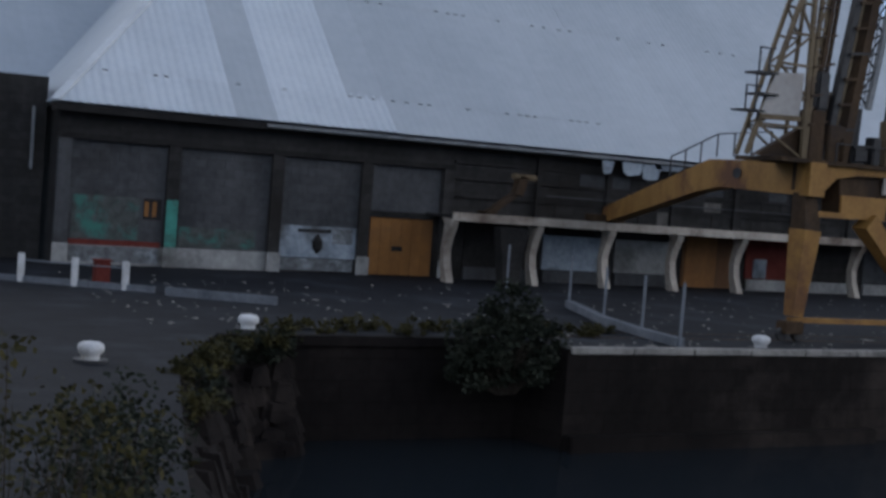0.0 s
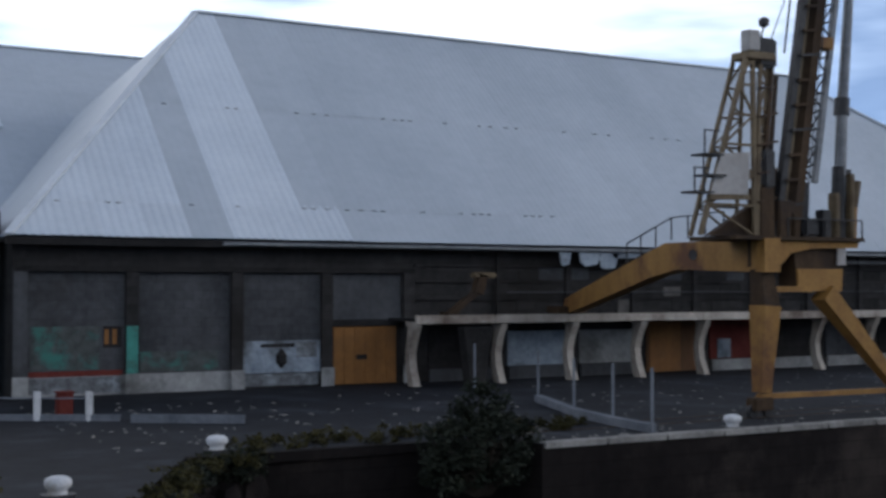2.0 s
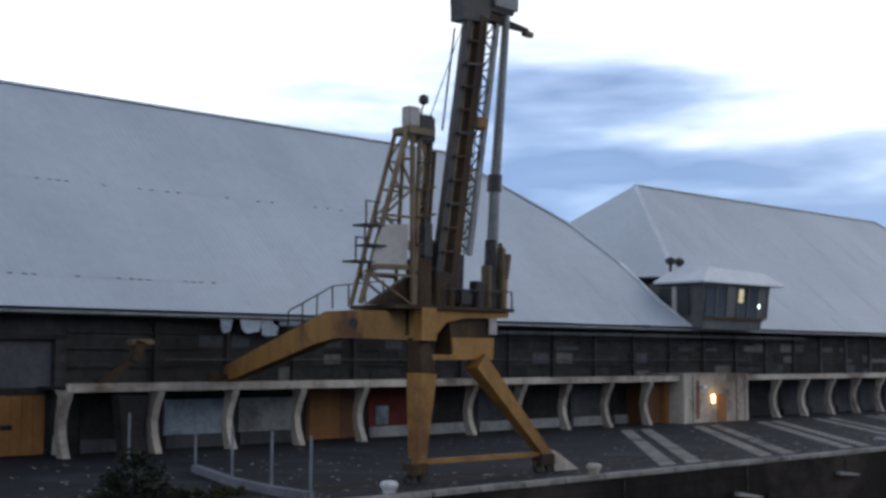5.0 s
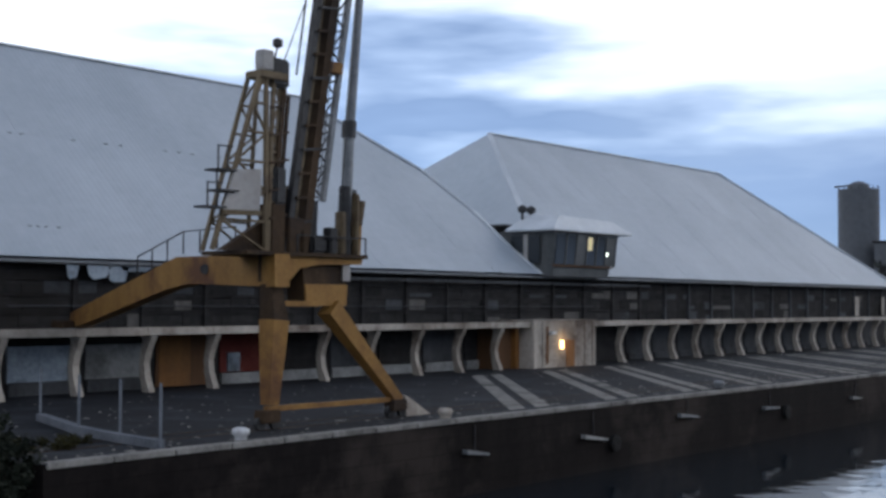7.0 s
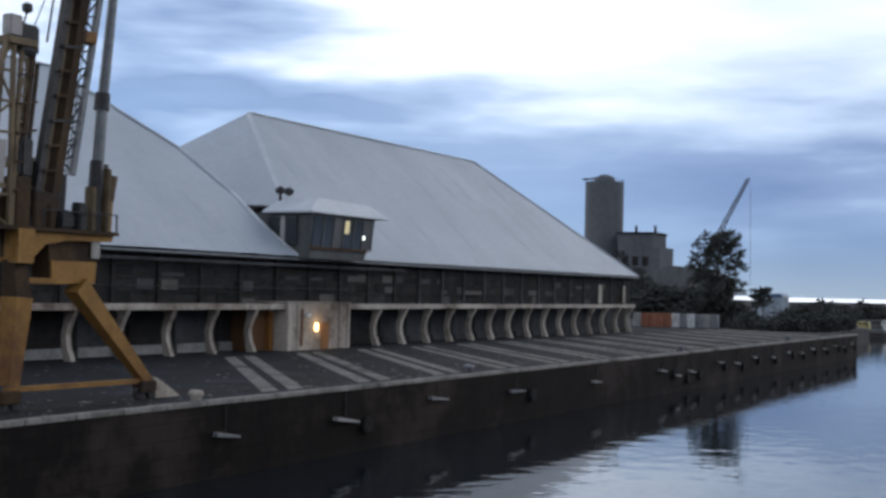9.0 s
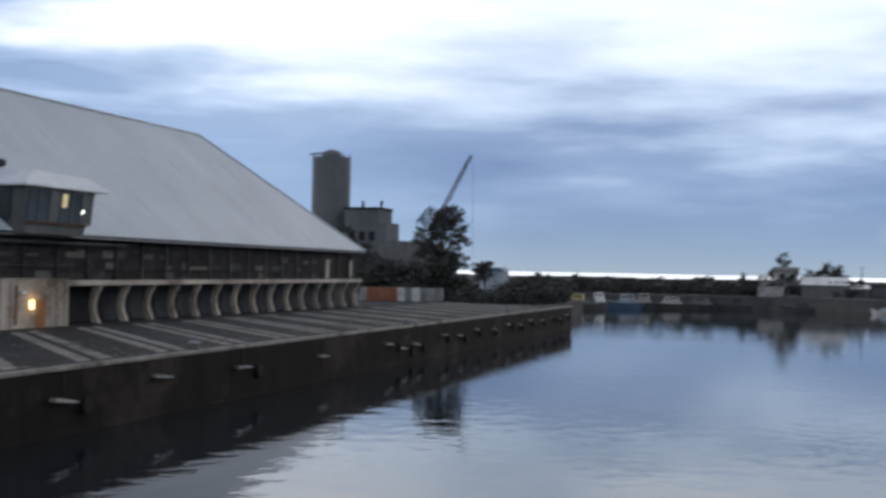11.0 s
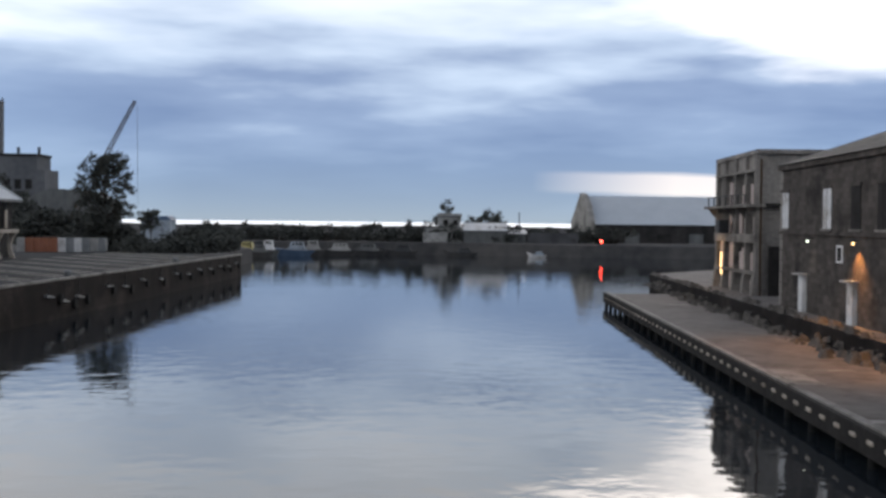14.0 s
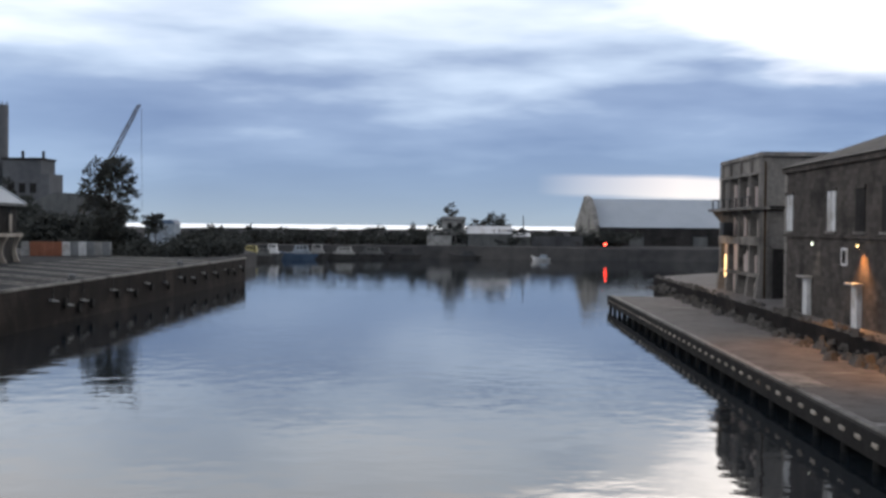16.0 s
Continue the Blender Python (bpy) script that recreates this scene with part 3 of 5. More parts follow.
def hip_roof(name, u0, u1, runl, runr, y0, yr, z0, zr, label, newer=None, y2=None, bulge=False):
    th = thing(name, (0.5 * (u0 + u1), 0.5 * (y0 + yr), z0), label, "roof", group="warehouse roofs", kind="structure")
    y2 = y2 or 2 * yr - y0
    slope(th, u0, u1, runl, runr, y0, yr, z0, zr, newer, bulge=bulge)
    shares = [k[0] for k in BULGE] if bulge else [0, 1]
    hip = [(u1 - hip_run(s, runr, bulge), y0 + (yr - y0) * s, z0 + (zr - z0) * s) for s in shares]
    bm = bmesh.new()
    A, C, D = (bm.verts.new(p) for p in ((u0, y0, z0), (u1, y2, z0), (u0, y2, z0)))
    P = bm.verts.new((u0 + runl, yr, zr))
    front = [bm.verts.new(p) for p in hip]
    bm.faces.new((A, P, D))
    for p, q in zip(front, front[1:]):
        bm.faces.new((p, C, q))
    bm.faces.new((C, D, P, front[-1]))
    part("hip_faces", bm, "roof", th)
    line = [(u0, y0, z0), (u0 + runl, yr, zr)] + hip[::-1]
    bm = bmesh.new()
    for a, b in zip(line, line[1:]):
        bar(Vector(a) + Vector((0, -0.02, 0.05)), Vector(b) + Vector((0, -0.02, 0.05)), 0.42, 0.12, bm=bm)
    part("ridge_capping", bm, "roofedge", th, "pale folded capping along ridge and hips")
    return th


roof_one = hip_roof("roof_one", 10.5, 84.6, 13.7, 11.9, VE, VR, EAVE, RIDGE, "steep pale grey hipped roof with newer bright sheets at one end",
                    newer=lambda u, s: u < 19.4 or 21.3 < u < (27.0 if s < 0.3 else 25.0), bulge=True)
# rusty clips where the sheets lap
clip_rng, clip_mesh = random.Random(64), None
for lap, ua, ub in ((0.118, 13, 41), (0.525, 20, 58)):
    u = ua
    while u < ub:
        at = (u, VE + (VR - VE) * lap - 0.03, EAVE + (RIDGE - EAVE) * lap + 0.02)
        if clip_mesh is None:
            ob = part("lap_clip", box(-0.12, 0.12, -0.03, 0.02, -0.03, 0.022), "greysteel", roof_one)
            clip_mesh = ob.data
        else:
            ob = new("lap_clip", clip_mesh)
            ob.parent = roof_one
        ob.matrix_parent_inverse = roof_one.matrix_world.inverted()
        ob.location = at
        u += clip_rng.choice((0.5, 0.8, 1.1, 2.4, 3.6))
hip_roof("roof_two", 85.6, 164.8, 12.8, 18.8, VE, VR, EAVE, 21.5, "pale grey hipped corrugated roof of the further warehouse", y2=98.8)
roof_back = hip_roof("roof_behind", -75.0, 62.0, 14.0, 14.0, 70.0, 89.0, 8.0, 21.2, "grey hipped roof of the warehouse behind")
part("flashing", bar((12.7, 87.5, 20.35), (13.5, 79.2, 14.6), 0.5, 0.08), "roofnew", roof_back, "bright strip of flashing")
left = thing("warehouse_wing", (-20, 62, 0), "dark stone side wing beside the warehouse", "warehouse", kind="structure")
part("wall", box(-60, 10.6, 61.5, 62.1, 0, 8.5), "wall", left)
part("back", box(-60, 10.6, 62.1, 76, 8.1, 8.49), "dark", left)
part("downpipe", bar((10.0, 61.35, 4.2), (10.0, 61.35, 7.1), 0.16, n=8), "greysteel", left, "grey downpipe")
# open bays left of the canopy: piers, block panels, plinths
PIERS = [11.2, 16.3, 21.5, 26.3, 31.0]
for p in PIERS:
    b = part("pier", box(p - 0.3, p + 0.3, VW - 0.32, VW - 0.002, 0, 6.0), "wall" if p > 12 else "wallpanel", ware)
    part("pier_foot", box(p - 0.36, p + 0.36, VW - 0.42, VW - 0.33, 0, 0.95, bevel=0.02), "plinth", ware, "whitewashed foot of the pier")
for a, b in zip(PIERS[:3], PIERS[1:]):
    for r in range(11):
        x0, x1, w = a + 0.3, b - 0.3, 0.9
        u = x0 - (0.45 if r % 2 else 0.0)
        while u < x1 - 0.05:
            p, q = max(u, x0), min(u + w, x1)
            if q - p > 0.1:
                part("block", box(p + 0.006, q - 0.006, VW - 0.05, VW - 0.003, 0.95 + r * 0.434, 0.95 + (r + 1) * 0.434 - 0.012), "wallpanel", ware)
            u += w
    if b < 22:
        part("plinth", box(a + 0.3, b - 0.3, VW - 0.12, VW - 0.004, 0, 0.93), "plinth", ware, "whitewashed plinth")
part("string_course", box(10.9, 31.3, VW - 0.36, VW - 0.004, 5.75, 6.0), "dark", ware)


def mural(u0, u1, z0, z1, y, material, label):
    return part("mural", box(u0, u1, y - 0.01, y, z0, z1), material, ware, label)


mural(11.7, 14.8, 1.2, 3.2, VW - 0.052, "graffiti", "faded green graffiti on the wall")
mural(15.0, 15.85, 2.2, 3.2, VW - 0.064, "dark", "dark painted panel")
part("numeral_bar", box(15.05, 15.25, VW - 0.085, VW - 0.075, 2.35, 3.05), "ochre", ware)
part("numeral_bar", box(15.42, 15.62, VW - 0.085, VW - 0.075, 2.35, 3.05), "ochre", ware)
mural(16.02, 16.58, 0.96, 3.2, VW - 0.322, "green", "turquoise paint on the pier")
mural(16.75, 20.6, 1.0, 1.95, VW - 0.053, "graffiti", "faded green graffiti on the wall")
mural(11.6, 15.8, 0.1, 0.85, VW - 0.122, "graffitipale", "pale scribbles on the plinth")
mural(21.9, 25.9, 0.1, 0.7, VW - 0.053, "graffitipale", "pale scribbles low on the wall")
mural(24.7, 25.8, 1.5, 2.3, VW - 0.066, "graffitipale", "worn patch on the painted panel")
part("red_band", box(11.6, 15.9, VW - 0.15, VW - 0.122, 0.9, 1.15), "red", ware, "dark red painted band")
part("painted_panel", box(21.85, 26.0, VW - 0.064, VW - 0.052, 0.75, 2.35), "paleblue", ware, "pale blue painted panel with worn lettering")
part("writing_bar", box(22.8, 24.6, VW - 0.075, VW - 0.065, 2.02, 2.2), "dark", ware)
part("emblem", turned([(0.02, -0.5), (0.28, -0.2), (0.3, 0.15), (0.06, 0.5)], n=8, at=(23.9, VW - 0.06, 1.45)), "dark", ware)
# big ochre door
door = thing("door_1", (28.3, VW, 0), "large ochre timber sliding door in a dark frame", "door", kind="structure")
for i in range(6):
    part("plank", box(26.72 + i * 0.6, 27.30 + i * 0.6, VW - 0.12, VW - 0.004, 0.05, 3.0), "ochre", door)
part("lintel", box(26.4, 30.6, VW - 0.2, VW - 0.004, 3.02, 3.3), "dark", door)
part("upper_panel", box(26.7, 30.6, VW - 0.06, VW - 0.004, 3.35, 5.7), "wallpanel", door, "grey rendered panel above the door")
part("bolt_plate", box(28.0, 28.6, VW - 0.16, VW - 0.122, 1.3, 1.55), "dark", door)
# canopy on curved fins
can = thing("canopy", (98, VC, 3.3), "long cream concrete canopy on curved fins", "canopy", kind="structure")
# slab is near black, the front beam cream
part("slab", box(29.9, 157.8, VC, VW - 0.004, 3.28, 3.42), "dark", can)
x = 29.9
while x < 157.7:
    x2 = min(x + 4.65, 157.8)
    part("front_beam", box(x, x2 - 0.02, VC - 0.18, VC - 0.004, 3.16, 3.6, bevel=0.02), "cream", can)
    x = x2
FIN = [(VC - 0.05, 3.28), (VC + 0.02, 2.95), (VC + 0.4, 2.3), (VC + 0.62, 1.6), (VC + 0.52, 0.9), (VC + 0.1, 0.0),
       (VC + 0.75, 0.0), (VC + 0.98, 0.9), (VC + 1.05, 1.6), (VC + 0.9, 2.3), (VC + 0.8, 2.95), (VC + 1.1, 3.27)]
FINS = [30.1] + [35.2 + 4.6 * k for k in range(10)] + [94.3 + 4.5 * k for k in range(15)]
fin_mesh = None
for f in FINS:
    if fin_mesh is None:
        ob = part("fin", prism(FIN, 0, -0.2, 0.2), "cream", can, "curved cream concrete fin")
        fin_mesh = ob.data
    else:
        ob = new("fin", fin_mesh)
        ob.parent = can
    ob.matrix_parent_inverse = can.matrix_world.inverted()
    ob.location = (f, 0, 0)
# what stands in the bays under the canopy
# first bay is an opening: a dark panel paints its shade
BAYS = ["dark", "paleblue", "plinth", "brown", "red", "wall", "wallpanel", "wall", "wallpanel", "wall"]
fl = [31.95] + [36.9 + 4.81 * k for k in range(10)]
for f, b in zip(fl, BAYS):
    part("bay_panel", box(f + 0.3, f + 4.5, VW - 0.1, VW - 0.004, 0.7 if b not in ("brown", "dark") else 0.05, 2.6 if b in ("plinth", "paleblue") else 3.1), b, can)
    if b not in ("brown",):
        part("bay_plinth", box(f + 0.3, f + 4.5, VW - 0.3, VW - 0.104, 0, 0.66), "plinth" if f > 45 else "wallpanel", can)
part("bay_panel", box(47.0, 49.3, VW - 0.16, VW - 0.11, 0.05, 3.0), "ochre", can, "ochre door leaf")
part("bay_panel", box(52.2, 53.2, VW - 0.18, VW - 0.105, 0.75, 1.9), "paleblue", can, "pale patch on the red panel")
for f in [98.7 + 4.7 * k for k in range(13)]:
    part("bay_panel", box(f + 0.3, f + 4.6, VW - 0.08, VW - 0.004, 0.05, 3.1), "wallpanel", can)
    part("bay_plinth", box(f + 0.3, f + 4.6, VW - 0.35, VW - 0.084, 0, 0.55), "wallpanel", can)
# upper wall: posts and rails of the boarded clerestory
for i in range(28):
    u = 36.6 + 4.62 * i
    part("upper_post", box(u - 0.16, u + 0.16, VW - 0.22, VW - 0.004, 3.45, 6.95), "wallpanel" if i > 14 else "wall", ware)
for z in (4.35, 5.3, 6.15):
    part("upper_rail", box(31.4, 164, VW - 0.14, VW - 0.006, z, z + 0.1), "wall", ware)
up_rng = random.Random(31)
for i in range(27):
    u = 36.6 + 4.62 * i
    for z0, z1 in ((3.5, 4.32), (4.5, 5.26), (5.45, 6.12)):
        a = u + 0.2
        while a < u + 4.3:
            b = min(a + up_rng.uniform(1.0, 2.8), u + 4.4)
            if up_rng.random() < 0.72:
                part("upper_board", box(a, b - 0.04, VW - 0.05, VW - 0.005, z0, z1 - up_rng.choice((0, 0, 0.2, 0.4))), up_rng.choice(("wall", "wall", "dark", "wallpanel", "wall", "tile", "dark")), ware)
            a = b
part("pale_post", box(152.1, 153.2, VW - 0.3, VW - 0.23, 3.7, 6.0), "cream", ware)
part("pale_post", box(160.8, 161.7, VW - 0.3, VW - 0.23, 3.7, 6.0), "cream", ware)

# office under the canopy with a lit door
off = thing("office_kiosk", (86, 57, 0), "cream boarded office with a lit ochre door under the canopy", "office", kind="structure")
OF = VC - 0.4
part("body", box(79.9, 88.6, OF, VW - 0.01, 0, 3.6), "cream", off)
part("roof_edge", box(79.8, 88.7, OF - 0.12, VW - 0.01, 3.6, 3.72), "cream", off)
for u in (80.1, 81.3, 87.2, 88.4):
    part("pilaster", box(u - 0.18, u + 0.18, OF - 0.1, OF - 0.002, 0, 3.59), "cream", off)
for k in range(6):
    part("board", box(85.7 + k * 0.25, 85.91 + k * 0.25, OF - 0.03, OF - 0.002, 0.05, 3.5), "cream", off)
part("door", box(84.4, 85.6, OF - 0.05, OF - 0.002, 0.02, 2.15), "ochre", off, "ochre panelled door")
part("lit_panel", box(83.6, 84.0, OF - 0.05, OF - 0.002, 1.45, 2.1), "litwarm", off, "glowing warm lamp panel")
part("camera_bracket", box(82.0, 82.5, OF - 0.4, OF - 0.002, 2.6, 2.85), "white", off)
part("dark_window", box(81.6, 81.95, OF - 0.05, OF - 0.002, 0.3, 3.2), "brown", off)
annex = part("annex", box(77.2, 79.88, VC + 1.25, VW - 0.12, 0, 3.15), "brown", off, "brown boarded bay beside the office")
part("annex_post", box(79.3, 79.75, VC + 0.8, VC + 1.245, 0, 3.15), "ochre", annex)

# control hut in the valley between the roofs
hut = thing("control_hut", (88, 58, 7.3), "weathered control hut with a thick pale roof and lit windows", "hut", kind="structure")
bm = bmesh.new()
lo = [(84.6, 58.0), (92.8, 58.0), (92.8, 63), (84.6, 63)]
hi = [(84.3, 57.6), (94.0, 57.6), (94.0, 63), (84.3, 63)]
r0 = [bm.verts.new((*p, 7.2)) for p in lo]
r1 = [bm.verts.new((*p, 10.9)) for p in hi]
for i in range(4):
    bm.faces.new((r0[i], r0[(i + 1) % 4], r1[(i + 1) % 4], r1[i]))
bm.faces.new(r0)
bm.faces.new(r1)
part("body", bm, "hutwall", hut)
bm = bmesh.new()
ring = [[(83.6, 57.2, 10.85), (95.5, 57.2, 10.85), (95.5, 62, 10.85), (83.6, 62, 10.85)], [(83.6, 57.2, 11.0), (95.5, 57.2, 11.0), (95.5, 62, 11.0), (83.6, 62, 11.0)],
        [(85.6, 58.0, 12.15), (93.6, 58.0, 12.0), (93.6, 61.4, 12.0), (86.0, 61.4, 12.35)]]
rv = [[bm.verts.new(p) for p in r] for r in ring]
for q, s in zip(rv, rv[1:]):
    for i in range(4):
        bm.faces.new((q[i], q[(i + 1) % 4], s[(i + 1) % 4], s[i]))
bm.faces.new(rv[0])
bm.faces.new(rv[-1])
part("roof", bm, "roofedge", hut, "thick pale sheet roof with a wide overhang")
for i in range(6):
    ua, ub = 84.6 + i * 1.5, 85.9 + i * 1.5
    w = part("window", prism([(57.86, 8.2), (57.80, 8.2), (57.56, 10.6), (57.62, 10.6)], 0, ua, ub), "glass" if i not in (2, 5) else "hutwall", hut)
    part("mullion", bar((ub + 0.1, 57.8, 8.1), (ub + 0.12, 57.52, 10.7), 0.12), "hutwall", hut)
part("sill", prism([(57.9, 8.0), (57.7, 8.0), (57.68, 8.12), (57.88, 8.12)], 0, 84.3, 93.2), "brown", hut)
part("lit_pane", prism([(57.68, 9.4), (57.60, 9.4), (57.5, 10.5), (57.56, 10.5)], 0, 89.1, 89.8), "litroom", hut, "warm lit window")
part("lit_pane", prism([(57.74, 9.0), (57.66, 9.0), (57.64, 9.35), (57.7, 9.35)], 0, 92.05, 92.3), "litwhite", hut, "bright lamp in the window")
part("rear_annex", box(84.3, 92.0, 63.01, 64.6, 7.2, 11.35), "dark", hut, "dark lean-to behind the hut")
part("annex_roof", box(84.0, 92.2, 62.4, 64.9, 11.36, 11.5), "hutwall", hut)
part("side_window", box(84.14, 84.24, 59.0, 61.8, 8.3, 10.5), "glass", hut)
part("side_post", box(84.05, 84.13, 60.1, 60.5, 7.6, 10.6), "panel", hut)
for u in (85.3, 86.5):
    cv = thing("roof_cowl", (u, 61.5, 12.1), "dark metal ventilation cowl on a short pipe", "cowl", group="roof cowls")
    part("pipe", bar((u, 61.5, 11.9), (u, 61.5, 12.5), 0.25, n=8), "steel", cv)
    part("cap", turned([(0.15, 0), (0.42, 0.15), (0.42, 0.45), (0.1, 0.65)], n=10, at=(u, 61.5, 12.45)), "steel", cv)

# ---- quay crane: half-portal, one side on the quay rail, the other on the canopy ----
CV = 37.2
crane = thing("quay_crane", (37, CV, 0), "rusty yellow half-portal quay crane with a folded lattice jib", "crane")
part("leg", bar((34.6, CV + 0.1, 0.95), (34.8, CV + 0.1, 4.3), 0.55, 0.5, w2=0.9), "yellow", crane, "tapered yellow box leg")
part("leg_cap", bar((34.8, CV + 0.1, 4.28), (34.6, CV + 0.1, 5.75), 0.85, 0.75, w2=0.65), "rust", crane, "rust-brown head of the leg")
part("leg", bar((42.1, CV, 0.72), (37.75, CV, 4.8), 0.42, 0.42, w2=0.75), "yellow", crane, "raked yellow box leg")
part("tie_beam", bar((34.3, CV, 0.82), (42.2, CV, 0.78), 0.24, 0.2), "yellow", crane, "rust-streaked yellow tie beam")
for u in (34.4, 42.0):
    bg = part("bogie", box(u - 0.5, u + 0.5, CV - 0.28, CV + 0.28, 0.28, 0.78, bevel=0.06), "rust", crane, "rusty wheel bogie")
    for q in (-0.4, 0.4):
        bm = turned([(0.05, -0.1), (0.26, -0.1), (0.26, 0.1), (0.05, 0.1)], n=12)
        bmesh.ops.rotate(bm, verts=bm.verts, cent=(0, 0, 0), matrix=Matrix.Rotation(math.pi / 2, 3, "X"))
        bmesh.ops.translate(bm, verts=bm.verts, vec=(u + q, CV, 0.26))
        part("wheel", bm, "steel", bg)
part("foot_plate", prism([(42.6, 0.0), (44.2, 0.0), (42.7, 0.85), (42.4, 0.95)], 1, CV - 0.15, CV + 0.15), "cream", crane, "pale rail stop plate")
# inland beam: level, then falling to the canopy
BEAM = [(CV - 0.6, 5.6), (CV - 0.6, 6.9), (45.2, 7.0), (57.4, 4.4), (57.6, 3.75), (56.6, 3.68), (46.2, 5.55), (44.0, 5.8)]
bm = bmesh.new()
r0 = [bm.verts.new((34.3 + (y - CV) * 0.24, y, z)) for y, z in BEAM]
r1 = [bm.verts.new((35.1 + (y - CV) * 0.24, y, z)) for y, z in BEAM]
for i in range(len(BEAM)):
    j = (i + 1) % len(BEAM)
    bm.faces.new((r0[i], r0[j], r1[j], r1[i]))
bm.faces.new(r0)
bm.faces.new(r1[::-1])
part("portal_beam", bm, "yellow", crane, "long yellow box beam falling to the canopy")
part("beam_hatch", turned([(0.22, -0.02), (0.22, 0.02)], n=12, at=(0, 0, 0)), "steel", crane).matrix_basis = pose(34.2 + 5.1 * 0.24, 42.3, 6.4, 0, 90, 13)
part("beam_shoe", box(38.3, 40.3, 56.82, 57.9, 3.605, 4.0, bevel=0.05), "rust", crane)
part("deck", box(32.8, 39.6, CV - 0.5, CV + 2.2, 6.85, 7.0), "rust", crane)
part("deck_girder", prism([(34.2, 6.84), (39.5, 6.84), (39.4, 6.6), (36.9, 6.55), (35.8, 6.35), (35.3, 5.9), (34.2, 5.7)], 1, CV - 0.3, CV - 0.05), "yellow", crane, "curved yellow deck girder")
part("machine_box", prism([(36.3, 4.9), (38.6, 4.9), (38.9, 6.84), (36.2, 6.84)], 1, CV - 0.03, CV + 0.9), "rust", crane, "brown machinery house")
part("machine_base", prism([(36.35, 4.86), (38.7, 4.86), (38.75, 5.75), (36.3, 5.75)], 1, CV - 0.12, CV + 0.95), "yellow", crane)
part("notice", box(38.4, 38.85, CV - 0.2, CV - 0.13, 5.9, 6.6), "panel", crane, "pale metal plate")
part("stub_beam", bar((34.5, CV - 0.1, 4.95), (37.0, CV - 0.1, 4.95), 0.22), "yellow", crane)
# tower of lattice


def lattice(name, a, b, c, d, n, w, material, parent, label=""):
    """Two chords a-b and c-d with ladder rungs and diagonals between them, each a piece of its own."""
    base = part(name, bar(a, b, w), material, parent, label)
    part("chord", bar(c, d, w), material, base)
    a, b, c, d = map(Vector, (a, b, c, d))
    for i in range(n):
        p, q = a.lerp(b, i / n), c.lerp(d, i / n)
        p2, q2 = a.lerp(b, (i + 1) / n), c.lerp(d, (i + 1) / n)
        part("rung", bar(p2, q2, w * 0.6), material, base)
        part("brace", bar(*((p, q2) if i % 2 else (q, p2)), w * 0.5), material, base)
    return base


lattice("tower_side", (31.5, CV, 7.0), (33.85, CV, 14.0), (34.2, CV, 7.0), (34.15, CV, 14.0), 6, 0.16, "oldyellow", crane, "weathered yellow lattice side of the tower")
lattice("tower_side", (32.1, CV + 1.3, 7.0), (34.1, CV + 1.0, 14.0), (34.4, CV + 1.3, 7.0), (34.6, CV + 1.0, 14.0), 6, 0.14, "oldyellow", crane, "weathered yellow lattice side of the tower")
lattice("tower_face", (34.3, CV, 7.0), (34.55, CV, 14.0), (34.9, CV + 0.4, 7.0), (35.1, CV + 0.2, 14.0), 7, 0.14, "oldyellow", crane)
part("tower_post", bar((34.6, CV + 0.2, 7.0), (35.3, CV + 0.2, 13.9), 0.2), "rust", crane)
part("tower_head", box(33.75, 35.2, CV - 0.2, CV + 0.8, 13.85, 14.15, bevel=0.03), "oldyellow", crane)
part("head_box", box(33.75, 34.35, CV - 0.25, CV + 0.25, 14.15, 14.95, bevel=0.04), "panel", crane, "pale steel box on the tower head")
part("head_gear", box(34.4, 35.4, CV - 0.1, CV + 0.5, 13.6, 14.75, bevel=0.1), "steel", crane)
lamp = part("floodlight", bar((34.6, CV, 14.75), (34.75, CV, 15.2), 0.08, n=6), "steel", crane)
part("lens", turned([(0.08, -0.2), (0.2, -0.12), (0.2, 0.12), (0.08, 0.2)], n=10, at=(34.75, CV, 15.35)), "steel", lamp)
part("side_panel", prism([(31.86, 8.5), (33.7, 8.55), (33.8, 10.2), (32.4, 10.1)], 1, CV - 0.2, CV - 0.12), "panel", crane, "pale sheet panel on the tower")
part("panel_sill", bar((31.8, CV - 0.1, 8.42), (33.8, CV - 0.1, 8.48), 0.2), "oldyellow", crane)
for z, u in ((8.55, 30.9), (9.98, 31.4), (9.2, 31.5)):
    part("platform", box(u, u + 0.95, CV - 0.4, CV + 0.4, z, z + 0.07), "steel", crane)
part("platform_rail", bar((31.42, CV - 0.3, 9.2), (31.42, CV - 0.3, 10.0), 0.05), "steel", crane)
for z, u in ((8.55, 30.9), (9.98, 31.4)):
    for q in (0.03, 0.5):
        part("platform_post", bar((u + q, CV - 0.36, z + 0.07), (u + q, CV - 0.36, z + 0.95), 0.05), "steel", crane)
    part("platform_rail", bar((u, CV - 0.36, z + 0.93), (u + 0.75, CV - 0.36, z + 0.93), 0.05), "steel", crane)
for i in range(11):
    z = 8.2 + i
    part("jib_strap", bar((35.35 + (z - 7) * 0.165, CV - 0.13, z), (36.45 + (z - 7) * 0.16, CV - 0.13, z + 0.12), 0.1), "rust" if i % 3 else "steel", crane)
for ua, ub, z0 in ((36.6, 38.3, 7.4), (38.2, 39.35, 9.0), (34.9, 37.0, 14.6)):
    part("rope", bar((ua, CV - 0.2, z0), (ub, CV - 0.2, 19.3), 0.05, n=5), "steel", crane)
